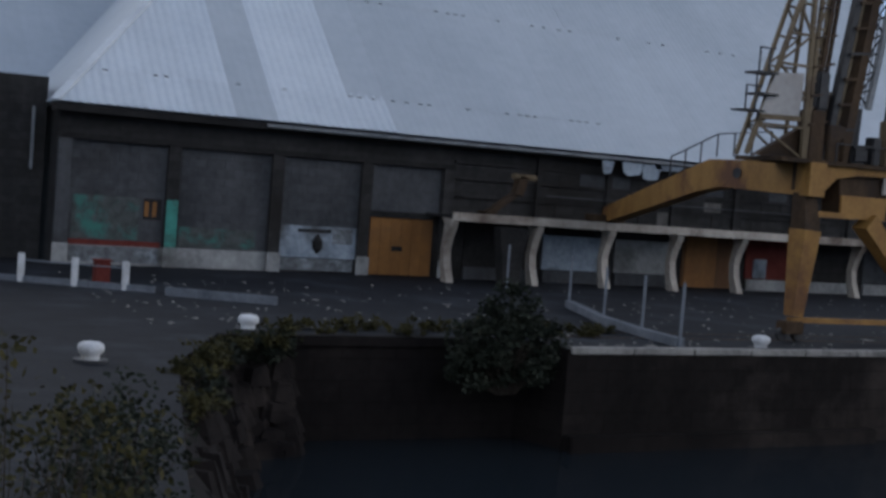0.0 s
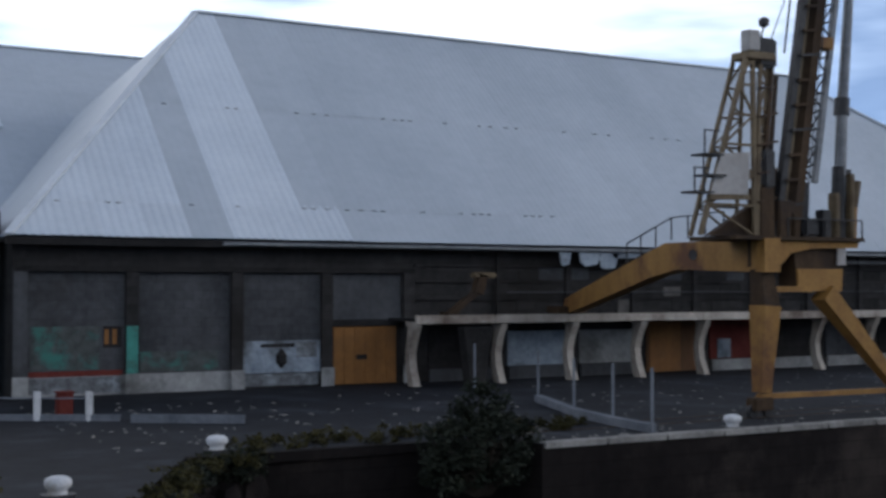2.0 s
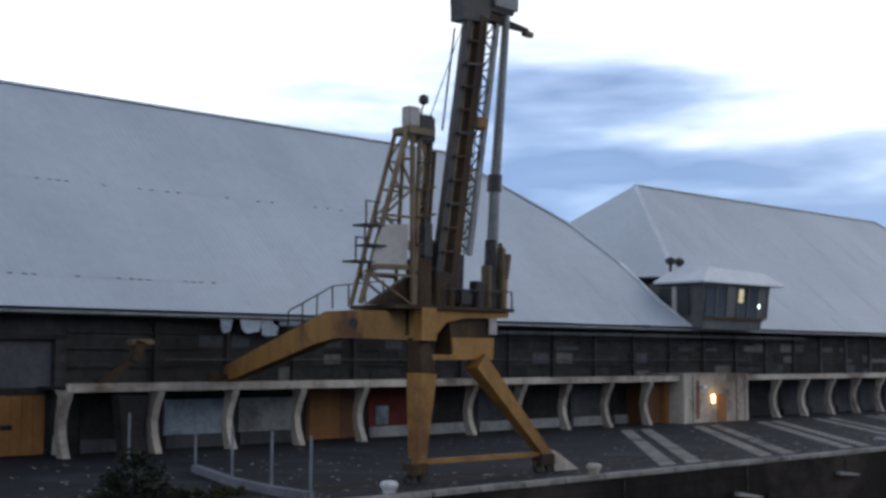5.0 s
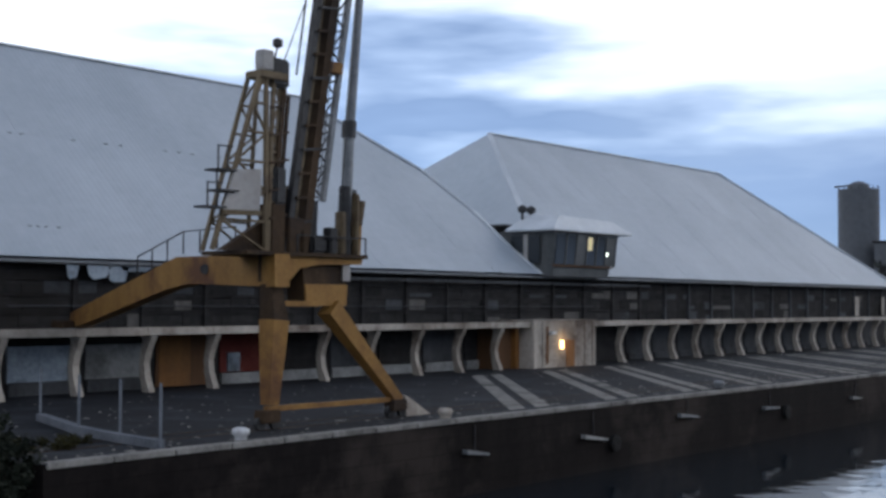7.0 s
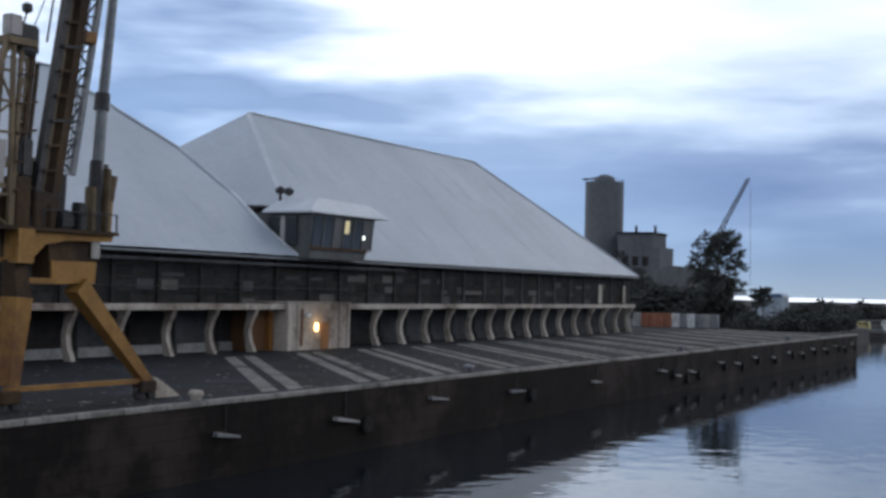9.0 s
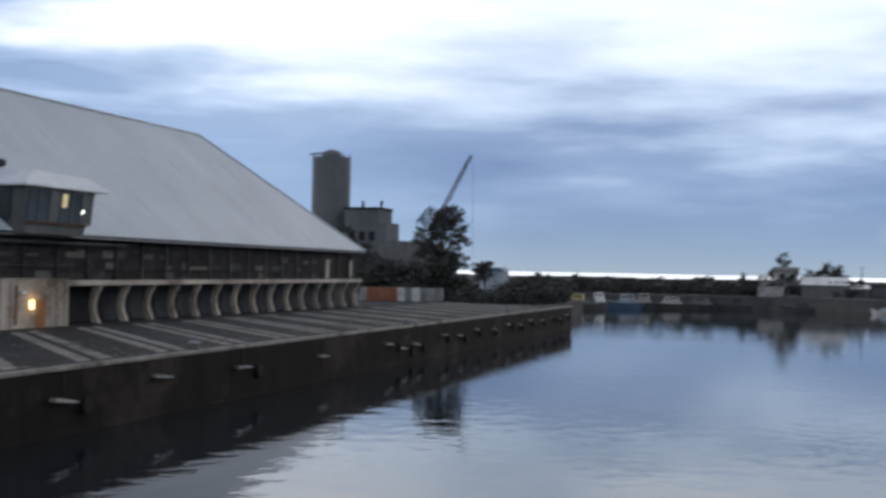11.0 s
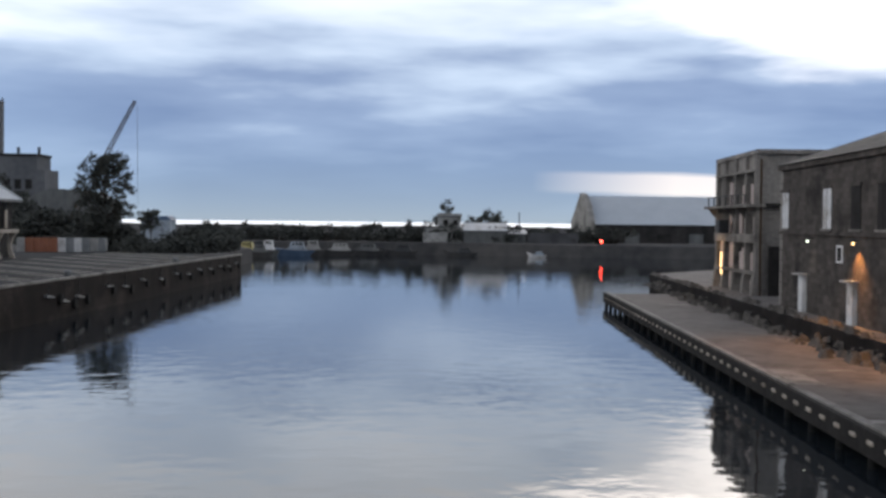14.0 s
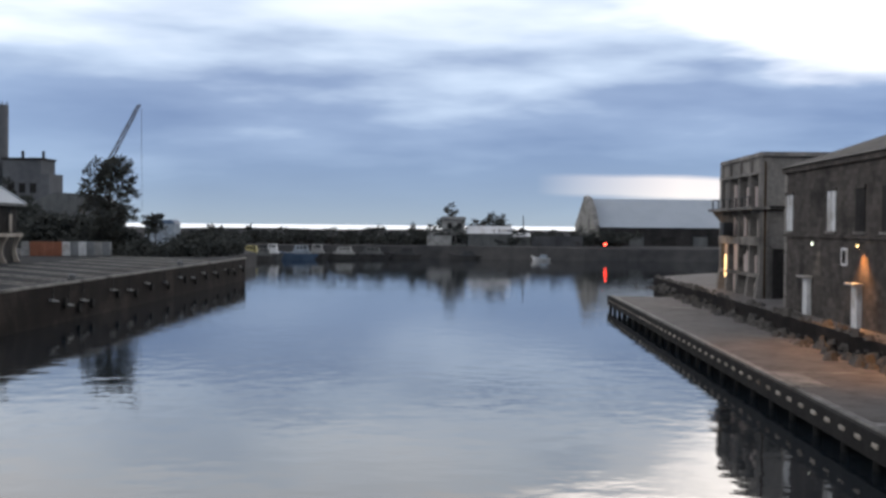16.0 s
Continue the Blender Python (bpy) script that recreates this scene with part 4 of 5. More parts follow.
for i in range(5):
    z = 8.3 + i * 1.1
    part("pipe_bracket", bar((34.3, CV - 0.12, z), (35.5, CV + 0.1, z + 0.25), 0.09), "rust", crane)
for k, (u, w, z1) in enumerate(((36.1, 0.35, 7.9), (37.7, 0.5, 8.1), (38.3, 0.3, 8.8), (39.15, 0.25, 9.6))):
    part("deck_gear", box(u - w / 2, u + w / 2, CV - 0.35, CV + 0.1, 7.0, z1, bevel=0.05), ("rust", "steel", "oldyellow", "oldyellow")[k], crane)
part("winch", turned([(0.3, 0), (0.6, 0.1), (0.6, 1.2), (0.4, 1.5)], n=14, at=(36.3, CV + 0.6, 7.0)), "steel", crane)
part("slewing_mast", box(34.4, 35.2, CV - 0.1, CV + 0.7, 5.75, 8.9, bevel=0.06), "rust", crane)
part("mast_gear", box(34.7, 35.3, CV - 0.05, CV + 0.5, 8.91, 10.4, bevel=0.08), "steel", crane)
for k, (ua, ub, z0, z1, w, m) in enumerate(((34.95, 35.45, 8.9, 14.2, 0.16, "steel"), (35.15, 35.8, 7.0, 13.4, 0.12, "rust"), (34.75, 35.0, 10.4, 13.8, 0.12, "oldyellow"),
                                            (35.35, 35.55, 7.0, 9.6, 0.4, "rust"), (36.9, 37.0, 7.0, 9.2, 0.55, "steel"))):
    part("tower_member", bar((ua, CV + 0.45, z0), (ub, CV + 0.45, z1), w), m, crane)
part("control_box", box(35.3, 36.2, CV - 0.2, CV + 0.35, 7.0, 8.4, bevel=0.05), "rust", crane)
part("motor", box(36.5, 37.4, CV - 0.3, CV + 0.3, 7.0, 7.7, bevel=0.12), "steel", crane)
part("deck_step", prism([(32.2, 7.0), (34.3, 8.2), (34.3, 7.0)], 1, CV + 0.3, CV + 0.6), "rust", crane)
part("yellow_guard", bar((39.3, CV - 0.25, 8.3), (39.5, CV - 0.25, 9.3), 0.3, n=8), "oldyellow", crane)
# folded jib: riveted chords, lattice and hanging cylinder
part("jib_chord", bar((35.35, CV + 0.1, 7.0), (37.4, CV + 0.1, 19.4), 0.3, 0.3), "steel", crane, "dark steel jib chord")
part("jib_web", bar((35.7, CV + 0.35, 7.0), (37.75, CV + 0.35, 19.4), 0.55, 0.1), "oldyellow", crane, "dull brown jib web plate")
part("jib_chord", bar((36.2, CV + 0.1, 7.0), (38.15, CV + 0.1, 19.4), 0.5, 0.4), "rust", crane, "brown riveted jib chord")
lattice("jib_lattice", (36.9, CV + 0.2, 9.0), (38.6, CV + 0.2, 19.3), (37.55, CV + 0.2, 9.3), (39.25, CV + 0.2, 19.5), 14, 0.12, "steel", crane, "dark lattice of the folded jib")
part("jib_back_chord", bar((37.5, CV + 0.15, 9.2), (39.2, CV + 0.15, 19.3), 0.22), "greysteel", crane)
part("jib_rod", bar((38.75, CV + 0.1, 7.0), (39.02, CV + 0.1, 12.2), 0.5, n=12, w2=0.46), "greysteel", crane, "grey hanging cylinder")
part("jib_rod", bar((39.02, CV + 0.1, 12.2), (39.75, CV + 0.1, 19.8), 0.44, n=12, w2=0.34), "greysteel", crane, "grey hanging cylinder")
part("collar", bar((38.98, CV + 0.1, 12.0), (39.04, CV + 0.1, 12.7), 0.62, n=12), "steel", crane)
part("collar", bar((38.72, CV + 0.1, 7.0), (38.8, CV + 0.1, 9.9), 0.62, n=12, w2=0.5), "steel", crane)
for z in (7.6, 8.6, 9.6):
    part("clamp", bar((38.55, CV + 0.05, z), (39.3, CV + 0.05, z + 0.05), 0.3), "steel", crane)
part("head_block", prism([(36.95, 19.1), (38.4, 19.2), (38.6, 19.75), (40.0, 19.8), (40.35, 20.9), (40.1, 22.0), (39.2, 22.9), (38.0, 23.0), (37.25, 22.0), (36.9, 20.6)], 1, CV - 0.1, CV + 0.7), "steel", crane, "dark sheave housing at the jib")
part("head_sheave", box(38.7, 40.2, CV - 0.25, CV - 0.12, 19.95, 22.3, bevel=0.05), "greysteel", crane)
part("head_arm", bar((38.2, CV + 0.2, 19.55), (41.2, CV + 0.2, 19.4), 0.45, 0.4, w2=0.2), "rust", crane)
part("hook_end", box(41.0, 41.6, CV + 0.1, CV + 0.4, 19.15, 19.4, bevel=0.05), "oldyellow", crane)
part("ladder", bar((35.7, CV - 0.1, 14.2), (36.4, CV - 0.1, 18.6), 0.06), "steel", crane)
part("yellow_clamp", box(37.55, 38.5, CV - 0.05, CV + 0.5, 14.6, 15.1, bevel=0.05), "yellow", crane)
part("yellow_rail", bar((39.35, CV - 0.1, 7.0), (39.45, CV - 0.1, 8.6), 0.2), "yellow", crane)
for i in range(5):
    part("rail_post", bar((35.5 + i, CV - 0.45, 7.0), (35.5 + i, CV - 0.45, 7.7), 0.05), "steel", crane)
part("hand_rail", bar((35.5, CV - 0.45, 7.7), (39.5, CV - 0.45, 7.7), 0.05), "steel", crane)
for i in range(7):
    y = CV + 3.2 + i * 1.6
    z = 7.15 if y < 45.2 else 7.15 - (y - 45.2) * 0.213
    part("rail_post", bar((34.7 + (y - CV) * 0.24, y, z), (34.7 + (y - CV) * 0.24, y, z + 1.0), 0.05), "steel", crane)
part("hand_rail", bar((34.7 + 3.2 * 0.24, CV + 3.2, 8.15), (34.7 + 8.0 * 0.24, 45.2, 8.15), 0.05), "steel", crane)
part("hand_rail", bar((34.7 + 8.0 * 0.24, 45.2, 8.15), (34.7 + 12.8 * 0.24, CV + 12.8, 7.15), 0.05), "steel", crane)

crane.location.x += 0.13

# ochre hoist arm on the canopy
arm = thing("hoist_arm", (33.0, 57.6, 3.6), "small rusty hoist arm standing on the canopy", "hoist")
part("strut", bar((32.2, 57.6, 3.6), (33.9, 57.6, 4.8), 0.32), "rust", arm)
part("strut", bar((33.9, 57.6, 4.7), (34.2, 57.6, 5.7), 0.5), "rust", arm)
part("head", box(33.6, 35.0, 57.35, 57.85, 5.5, 5.8, bevel=0.08), "oldyellow", arm)
part("foot", box(31.9, 32.6, 57.2, 58.0, 3.605, 3.75), "rust", arm)

torn = thing("torn_sheet", (41.5, 58.9, 6.4), "torn pale roofing sheets hanging under the eave", "debris")
for (u, z, w, hh) in ((40.1, 6.5, 0.8, 0.6), (41.4, 6.55, 1.6, 0.7), (42.8, 6.2, 1.4, 0.25), (43.6, 6.75, 2.2, 0.15)):
    part("sheet", prism([(u, 7.0), (u + w * 0.1, z - 0.2 * hh), (u + w * 0.3, z - 0.5 * hh), (u + w * 0.8, z - 0.3 * hh), (u + w, 6.97)], 1, 59.04, 59.118), "paleblue", torn)
cable = thing("wall_cable", (60, 59.5, 5), "pale service pipe along the upper wall", "pipe")
part("pipe", bar((37.0, 59.6, 4.75), (93.0, 59.6, 4.75), 0.07, n=6), "wallpanel", cable)

# ---- loose things on the quay ----
bol = None
for (u, v, m) in ((12.9, 37.6, "white"), (6.78, 31.3, "white"), (31.1, 34.9, "white"), (42.7, 34.85, "cream"), (69.0, 35.4, "greysteel"), (110.0, 35.3, "greysteel"), (150, 35.3, "greysteel")):
    b = thing("mooring_bollard", (u, v, 0), {"white": "squat white-painted mooring bollard at the quay edge", "cream": "squat rusty cream mooring bollard at the quay edge",
              "greysteel": "low grey mooring bollard at the quay edge"}[m], "bollard", group="mooring bollards")
    part("body", turned([(0.24, 0), (0.22, 0.1), (0.22, 0.17), (0.30, 0.24), (0.33, 0.34), (0.30, 0.43), (0.2, 0.48), (0.06, 0.5)], n=18, at=(u, v, 0)), m, b, smooth=True)
    part("base", turned([(0.42, 0), (0.42, 0.06)], n=18, at=(u, v, 0)), "steel", b)
fence = thing("mesh_fence", (28.6, 40, 0), "tall grey fence posts on a pale concrete kerb", "fence")
FP = [(31.7, 54.1), (30.7, 46.9), (28.56, 41.1), (27.82, 37.57), (27.54, 34.95)]
for p in FP:
    part("post", bar((*p, 0), (*p, 2.25), 0.11, n=8), "post", fence)
bm = bmesh.new()
for a, b in zip(FP[1:], FP[2:]):
    bar((*a, 0.18), (*b, 0.18), 0.36, 0.3, bm=bm)
part("kerb", bm, "kerb", fence, "pale blue-grey concrete kerb")
lf = thing("low_fence", (10, 49, 0), "low white posts with thin rails on a kerb", "fence")
LP = [(8.1, 50.5), (9.9, 49.4), (11.6, 48.4)]
for p in LP:
    part("post", box(p[0] - 0.12, p[0] + 0.12, p[1] - 0.12, p[1] + 0.12, 0, 1.1, bevel=0.02), "white", lf)
part("rail", bar((8.1, 50.5, 0.85), (11.6, 48.4, 0.85), 0.05), "post", lf)
part("kerb", bar((5.5, 52.1, 0.09), (12.6, 47.8, 0.09), 0.18, 0.3), "kerb", lf)
part("kerb", bar((12.8, 47.0, 0.05), (16.4, 44.7, 0.05), 0.12, 0.55), "kerb", lf, "pale raised kerb end")
rb = thing("red_box", (11.0, 50.0, 0), "small dark red metal box on the ground", "box")
part("body", box(10.75, 11.35, 49.8, 50.3, 0, 0.95, bevel=0.04), "red", rb)
part("lid", box(10.7, 11.4, 49.75, 50.35, 0.951, 1.02, bevel=0.02), "red", rb)
hop = thing("dark_hopper", (34.8, 56.2, 0), "tall dark metal hopper under the canopy end", "hopper")
part("body", prism([(32.2, 3.0), (33.9, 3.0), (33.6, 1.4), (33.5, 0.0), (32.6, 0.0), (32.4, 1.4)], 1, 56.0, 56.7), "dark", hop)
grit = thing("quay_grit", (60, 45, 0), "scattered pale grit and broken concrete on the quay", "debris", kind="stuff")
gr = random.Random(77)
gv, gf = [], []
for k in range(900):
    u, v = 10 + 110 * gr.random() ** 1.3, 35.2 + 20 * gr.random() ** 1.6
    if u < 22.5 and v < 38:
        continue
    r, hh = gr.uniform(0.03, 0.13) * (2.2 if gr.random() < 0.04 else 1), gr.uniform(0.02, 0.07)
    k0 = len(gv)
    for q in range(5):
        a = 2 * math.pi * q / 5 + gr.random()
        gv.append((u + r * math.cos(a) * gr.uniform(0.6, 1.3), v + r * math.sin(a), 0.0))
    gv.append((u, v, hh))
    gf += [(k0 + q, k0 + (q + 1) % 5, k0 + 5) for q in range(5)]
gm = bpy.data.meshes.new("grit")
gm.from_pydata(gv, [], gf)
gm.materials.append(M["strip"])
go = new("grit", gm)
go.parent = grit
go.matrix_parent_inverse = grit.matrix_world.inverted()
# rubber and timber fenders on the quay wall
fr = random.Random(21)
FENDERS = [(44.0, -1.5), (53.5, -1.6), (63.0, -1.14), (73.4, -1.32), (87.0, -1.45), (101.8, -1.32), (105.8, -1.9), (109.8, -1.75), (118.8, -1.3), (124.5, -1.6),
           (131.0, -1.25), (138.5, -1.5), (145.5, -1.2), (152.0, -1.5), (158.0, -1.2), (165.0, -1.4), (171.0, -1.2), (177.0, -1.5), (182.5, -1.2)]
for k, (u, z) in enumerate(FENDERS):
    fd = thing("quay_fender", (u, EDGE, z), "worn fender with a pale splintered beam hung on the quay wall", "fender", group="quay wall fenders")
    if k > 4 or k % 2:
        bm = turned([(0.3, -0.14), (0.44, -0.1), (0.44, 0.1), (0.3, 0.14)], n=14)
        bmesh.ops.rotate(bm, verts=bm.verts, cent=(0, 0, 0), matrix=Matrix.Rotation(math.pi / 2, 3, "X"))
        bmesh.ops.translate(bm, verts=bm.verts, vec=(u + fr.uniform(1.4, 3.0), EDGE - 0.15, z - 0.4))
        part("tyre", bm, "tyre", fd)
    ln, tl = fr.uniform(0.8, 1.2), fr.uniform(0.05, 0.16)
    part("beam", bar((u - ln, EDGE - 0.2, z + tl), (u + ln, EDGE - 0.14, z - tl), 0.26, 0.2, w2=0.14), fr.choice(("plinth", "plinth", "greysteel")), fd, "pale weathered beam")
    part("chain", bar((u, EDGE - 0.05, -0.3), (u, EDGE - 0.05, z + 0.1), 0.05), "steel", fd)
# broken stone bank at the corner of the basin
bank = thing("bank_rubble", (10.5, 33, -2), "broken stone and earth bank at the basin corner", "rubble", kind="stuff")
rr = random.Random(17)
WAY = [(13.6, 36.45), (11.6, 36.4), (9.1, 31.4), (6.1, 20.0), (3.6, 10.0)]
bm = bmesh.new()
rims = []
for i, (xa, ya) in enumerate(WAY):
    xp, yp = WAY[max(i - 1, 0)]
    xq, yq = WAY[min(i + 1, len(WAY) - 1)]
    ln = math.hypot(xq - xp, yq - yp)
    nx, ny = -(yq - yp) / ln, (xq - xp) / ln
    rims.append([bm.verts.new((xa + nx * o, ya + ny * o, z)) for o, z in ((-0.1, -0.15), (0.55, -0.9), (1.1, -2.1), (1.75, -3.6))])
for p, q in zip(rims, rims[1:]):
    for i in range(3):
        bm.faces.new((p[i], q[i], q[i + 1], p[i + 1]))
for k in range(420):
    q = rr.random() ** 1.4 * 3.999
    i, t = int(q), q % 1
    (xa, ya), (xb, yb) = WAY[i], WAY[i + 1]
    ln = math.hypot(xb - xa, yb - ya)
    nx, ny = -(yb - ya) / ln, (xb - xa) / ln
    out_ = rr.random() ** 1.3 * 1.7
    hgt = -0.05 - 3.1 * min(1, (out_ + 0.15) / 1.7) + rr.uniform(-0.2, 0.15)
    c = Vector((xa + (xb - xa) * t + nx * out_, ya + (yb - ya) * t + ny * out_, hgt))
    r = 0.15 + 0.45 * rr.random() ** 2
    lo_, hi_ = [], []
    for g in range(6):
        w = 2 * math.pi * g / 6
        d = Vector((math.cos(w) * r * rr.uniform(0.8, 1.4), math.sin(w) * r * rr.uniform(0.7, 1.2), 0))
        lo_.append(bm.verts.new(c + d - Vector((0, 0, 0.35))))
        hi_.append(bm.verts.new(c + d * 0.6 + Vector((0, 0, r * rr.uniform(0.2, 0.6)))))
    for g in range(6):
        bm.faces.new((lo_[g], lo_[(g + 1) % 6], hi_[(g + 1) % 6], hi_[g]))
    bm.faces.new(hi_)
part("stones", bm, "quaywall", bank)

# ---- right-hand pier and buildings ----
slab("ground_pier", [(15, -13.9), (129.2, -13.4), (129.2, -20.6), (15, -20.6)], -2.0, -2.45, "pier", "coping", "brown worn deck of a low pier", "pier")
slab("ground_apron", [(15, -20.6), (150, -20.6), (165, -30), (175, -120), (15, -120)], -0.8, -6, "pier", "quaywall", "raised stone apron before the old buildings", "ground")
pf = thing("pier_fascia", (80, -13.5, -2.2), "dark pier edge beam with pale fender blocks on piles", "pier edge", kind="structure")
part("beam", prism([(15, -13.85), (129.3, -13.35), (129.3, -13.1), (15, -13.6)], 2, -2.85, -1.93), "dark", pf)
# unseen dark wall added under the deck to keep light out
part("back_wall", prism([(15, -16.5), (129, -16.0), (129, -16.4), (15, -16.9)], 2, -5, -2.451), "dark", pf)
part("kerb", prism([(15, -13.86), (129.3, -13.36), (129.3, -13.7), (15, -14.2)], 2, -1.999, -1.86), "coping", pf)
blk = box(-0.32, 0.32, -0.06, 0.03, -0.08, 0.08, bevel=0.02)
blk_me = None
for k in range(58):
    u = 16 + k * 1.95
    v = -13.6 + (u - 15) * 0.00437
    if blk_me is None:
        ob = part("fender_block", blk, "cream", pf)
        blk_me = ob.data
    else:
        ob = new("fender_block", blk_me)
        ob.parent = pf
    ob.matrix_parent_inverse = pf.matrix_world.inverted()
    ob.location = (u, v + 0.03, -2.32)
for k in range(30):
    u = 17 + k * 3.85
    v = -13.9 + (u - 15) * 0.00437
    part("pile", bar((u, v, -5), (u, v, -2.46), 0.35, n=8), "tyre", pf)
for u, v0, v1 in ((128.6, -14.2, -19.6), (112, -17.0, -20.0), (62.2, -14.3, -18.5), (46, -14.3, -17)):
    part("joint_strip", box(u - 0.35, u + 0.35, v1, v0, -1.998, -1.985), "coping", pf)
part("joint_strip", box(56.5, 62.4, -15.6, -14.3, -1.9978, -1.982), "coping", pf)
rub = thing("rubble_edge", (80, -20.4, -2), "broken stones along the foot of the apron", "rubble", kind="stuff")
rr = random.Random(11)
bm = bmesh.new()
for k in range(760):
    u = rr.uniform(30, 148)
    s = 0.08 + 0.38 * rr.random() ** 2 + (0.35 if rr.random() < 0.06 else 0)
    v = -20.3 + rr.gauss(0, 0.5)
    z = -2.0 + max(0.0, 0.8 - 1.6 * (v + 20.55)) * rr.random() ** 3 if v > -20.55 else -0.8
    vs = []
    for q in range(6):
        a = 2 * math.pi * q / 6
        vs.append(Vector((math.cos(a) * s * rr.uniform(0.7, 1.2), math.sin(a) * s * rr.uniform(0.6, 1.1), 0)))
    b0 = [bm.verts.new((u + p.x, v + p.y, z - 0.02)) for p in vs]
    b1 = [bm.verts.new((u + p.x * 0.6, v + p.y * 0.6, z + s * rr.uniform(0.35, 0.85))) for p in vs]
    for i in range(6):
        bm.faces.new((b0[i], b0[(i + 1) % 6], b1[(i + 1) % 6], b1[i]))
    bm.faces.new(b1)
part("stones", bm, "rubble", rub)

# concrete frame block, three floors
G = -0.8
cb = thing("concrete_block", (114.6, -25, G), "derelict three-storey concrete frame building with pale infill panels", "building")
UL, UR = 105.8, 123.3
part("core", box(UL + 0.1, UR - 0.1, -45, -23.9, G, 11.0), "concrete", cb)
part("roof_slab", box(UL - 0.3, UR + 0.3, -45.2, -23.25, 10.95, 11.3), "concrete", cb)
part("parapet", box(UL - 0.05, UR + 0.05, -23.9, -23.45, 9.75, 10.95), "concrete", cb)
COLS = (UL + 0.35, 110.0, 114.5, 119.0, UR - 0.35)
for k, u in enumerate(COLS):
    w = 0.42 if k in (0, 4) else 0.3
    part("column", box(u - w, u + w, -23.88, -23.2, 1.2, 10.9), "concrete", cb)
    part("buttress", prism([(-23.88, G), (-22.9, G), (-23.05, 0.6), (-23.2, 1.2), (-23.88, 1.2)], 0, u - w, u + w), "concrete", cb)
part("balcony_slab", box(UL - 0.6, UR + 1.3, -23.87, -22.3, 6.55, 6.78), "concrete", cb)
part("floor_band", box(UL, UR, -23.87, -23.1, 3.55, 4.25), "concrete", cb)
part("lower_band", box(UL, UR, -23.87, -23.12, 0.9, 1.15), "concrete", cb)
part("top_band", box(UL, UR, -23.87, -23.12, 9.5, 9.7), "concrete", cb)
for u in COLS:
    part("bracket", prism([(-23.19, 5.6), (-22.4, 6.54), (-23.19, 6.54)], 0, u - 0.1, u + 0.1), "concrete", cb)
rg = random.Random(4)
for ua, ub in zip(COLS, COLS[1:]):
    for z0, z1, share in ((G + 0.1, 0.85, 0.6), (1.2, 3.5, 0.95), (4.3, 6.5, 0.45), (6.82, 9.45, 0.75)):
        # no real depth here: a dark sheet paints the shade of each opening
        part("painted_void", box(ua + 0.45, ub - 0.45, -23.92, -23.885, z0, z1), "dark", cb)
        for q in range(3):
            a = ua + 0.5 + q * (ub - ua - 1.0) / 3
            wide = (ub - ua - 1.0) / 3 * rg.uniform(0.62, 0.95)
            if rg.random() < share:
                part("infill_panel", box(a, a + wide, -23.884, -23.55, z0, z0 + (z1 - z0) * rg.choice((1.0, 1.0, 0.65, 0.8))), "pinkwall" if rg.random() < 0.75 else "concrete", cb)
            else:
                part("mullion", box(a, a + 0.12, -23.884, -23.6, z0, z1), "concrete", cb)
for k in range(7):
    part("balcony_post", bar((UL + 0.6 + k * 2.7, -22.4, 6.78), (UL + 0.6 + k * 2.7, -22.4, 7.6), 0.1), "steel", cb)
part("balcony_rail", bar((UL + 0.5, -22.4, 7.6), (UR + 0.2, -22.4, 7.6), 0.08), "steel", cb)
part("balcony_box", box(116.2, 117.9, -23.1, -22.2, 4.3, 5.5, bevel=0.05), "steel", cb, "dark metal cabinet hung on the facade")
part("downpipe", bar((UL - 0.1, -23.6, G), (UL - 0.1, -23.6, 10.5), 0.18, n=8), "rust", cb)
part("side_door", box(UL - 0.02, UL + 0.098, -26.3, -24.3, G, 3.3), "dark", cb)
part("side_lintel", box(UL - 0.1, UL + 0.098, -26.6, -24.0, 3.31, 3.6), "concrete", cb)
part("side_ledge", box(UL - 0.6, UL + 0.09, -28, -23.9, 6.6, 6.85), "dark", cb)
# brick range with lamps, pale shutters and two small door canopies
br = thing("brick_range", (70, -24, G), "long dark brick warehouse with pale shutters and a tiled roof", "building")
F = -22.4
part("wall", box(15, 93.7, F - 16, F, G, 9.3), "brick", br)
for k in range(12):
    part("quoin", box(93.2 - 0.12 * (k % 2), 93.76, F - 0.001, F + 0.06, G + 0.1 + k * 0.8, G + 0.1 + k * 0.8 + 0.74), "concrete", br)
part("cornice", box(15, 93.95, F - 0.001, F + 0.22, 9.0, 9.35), "brick", br)
part("string_course", box(15, 93.8, F + 0.002, F + 0.14, 4.42, 4.62), "brick", br)
bm = bmesh.new()
A_, B_ = (bm.verts.new(p) for p in ((14, F + 0.4, 9.36), (94.1, F + 0.4, 9.36)))
C_, D_ = (bm.verts.new(p) for p in ((82, F - 10, 13.2), (14, F - 10, 13.2)))
E_ = bm.verts.new((94.1, F - 20, 9.36))
bm.faces.new((A_, B_, C_, D_))
bm.faces.new((B_, E_, C_))
part("roof", bm, "tile", br, "dark tiled hipped roof")
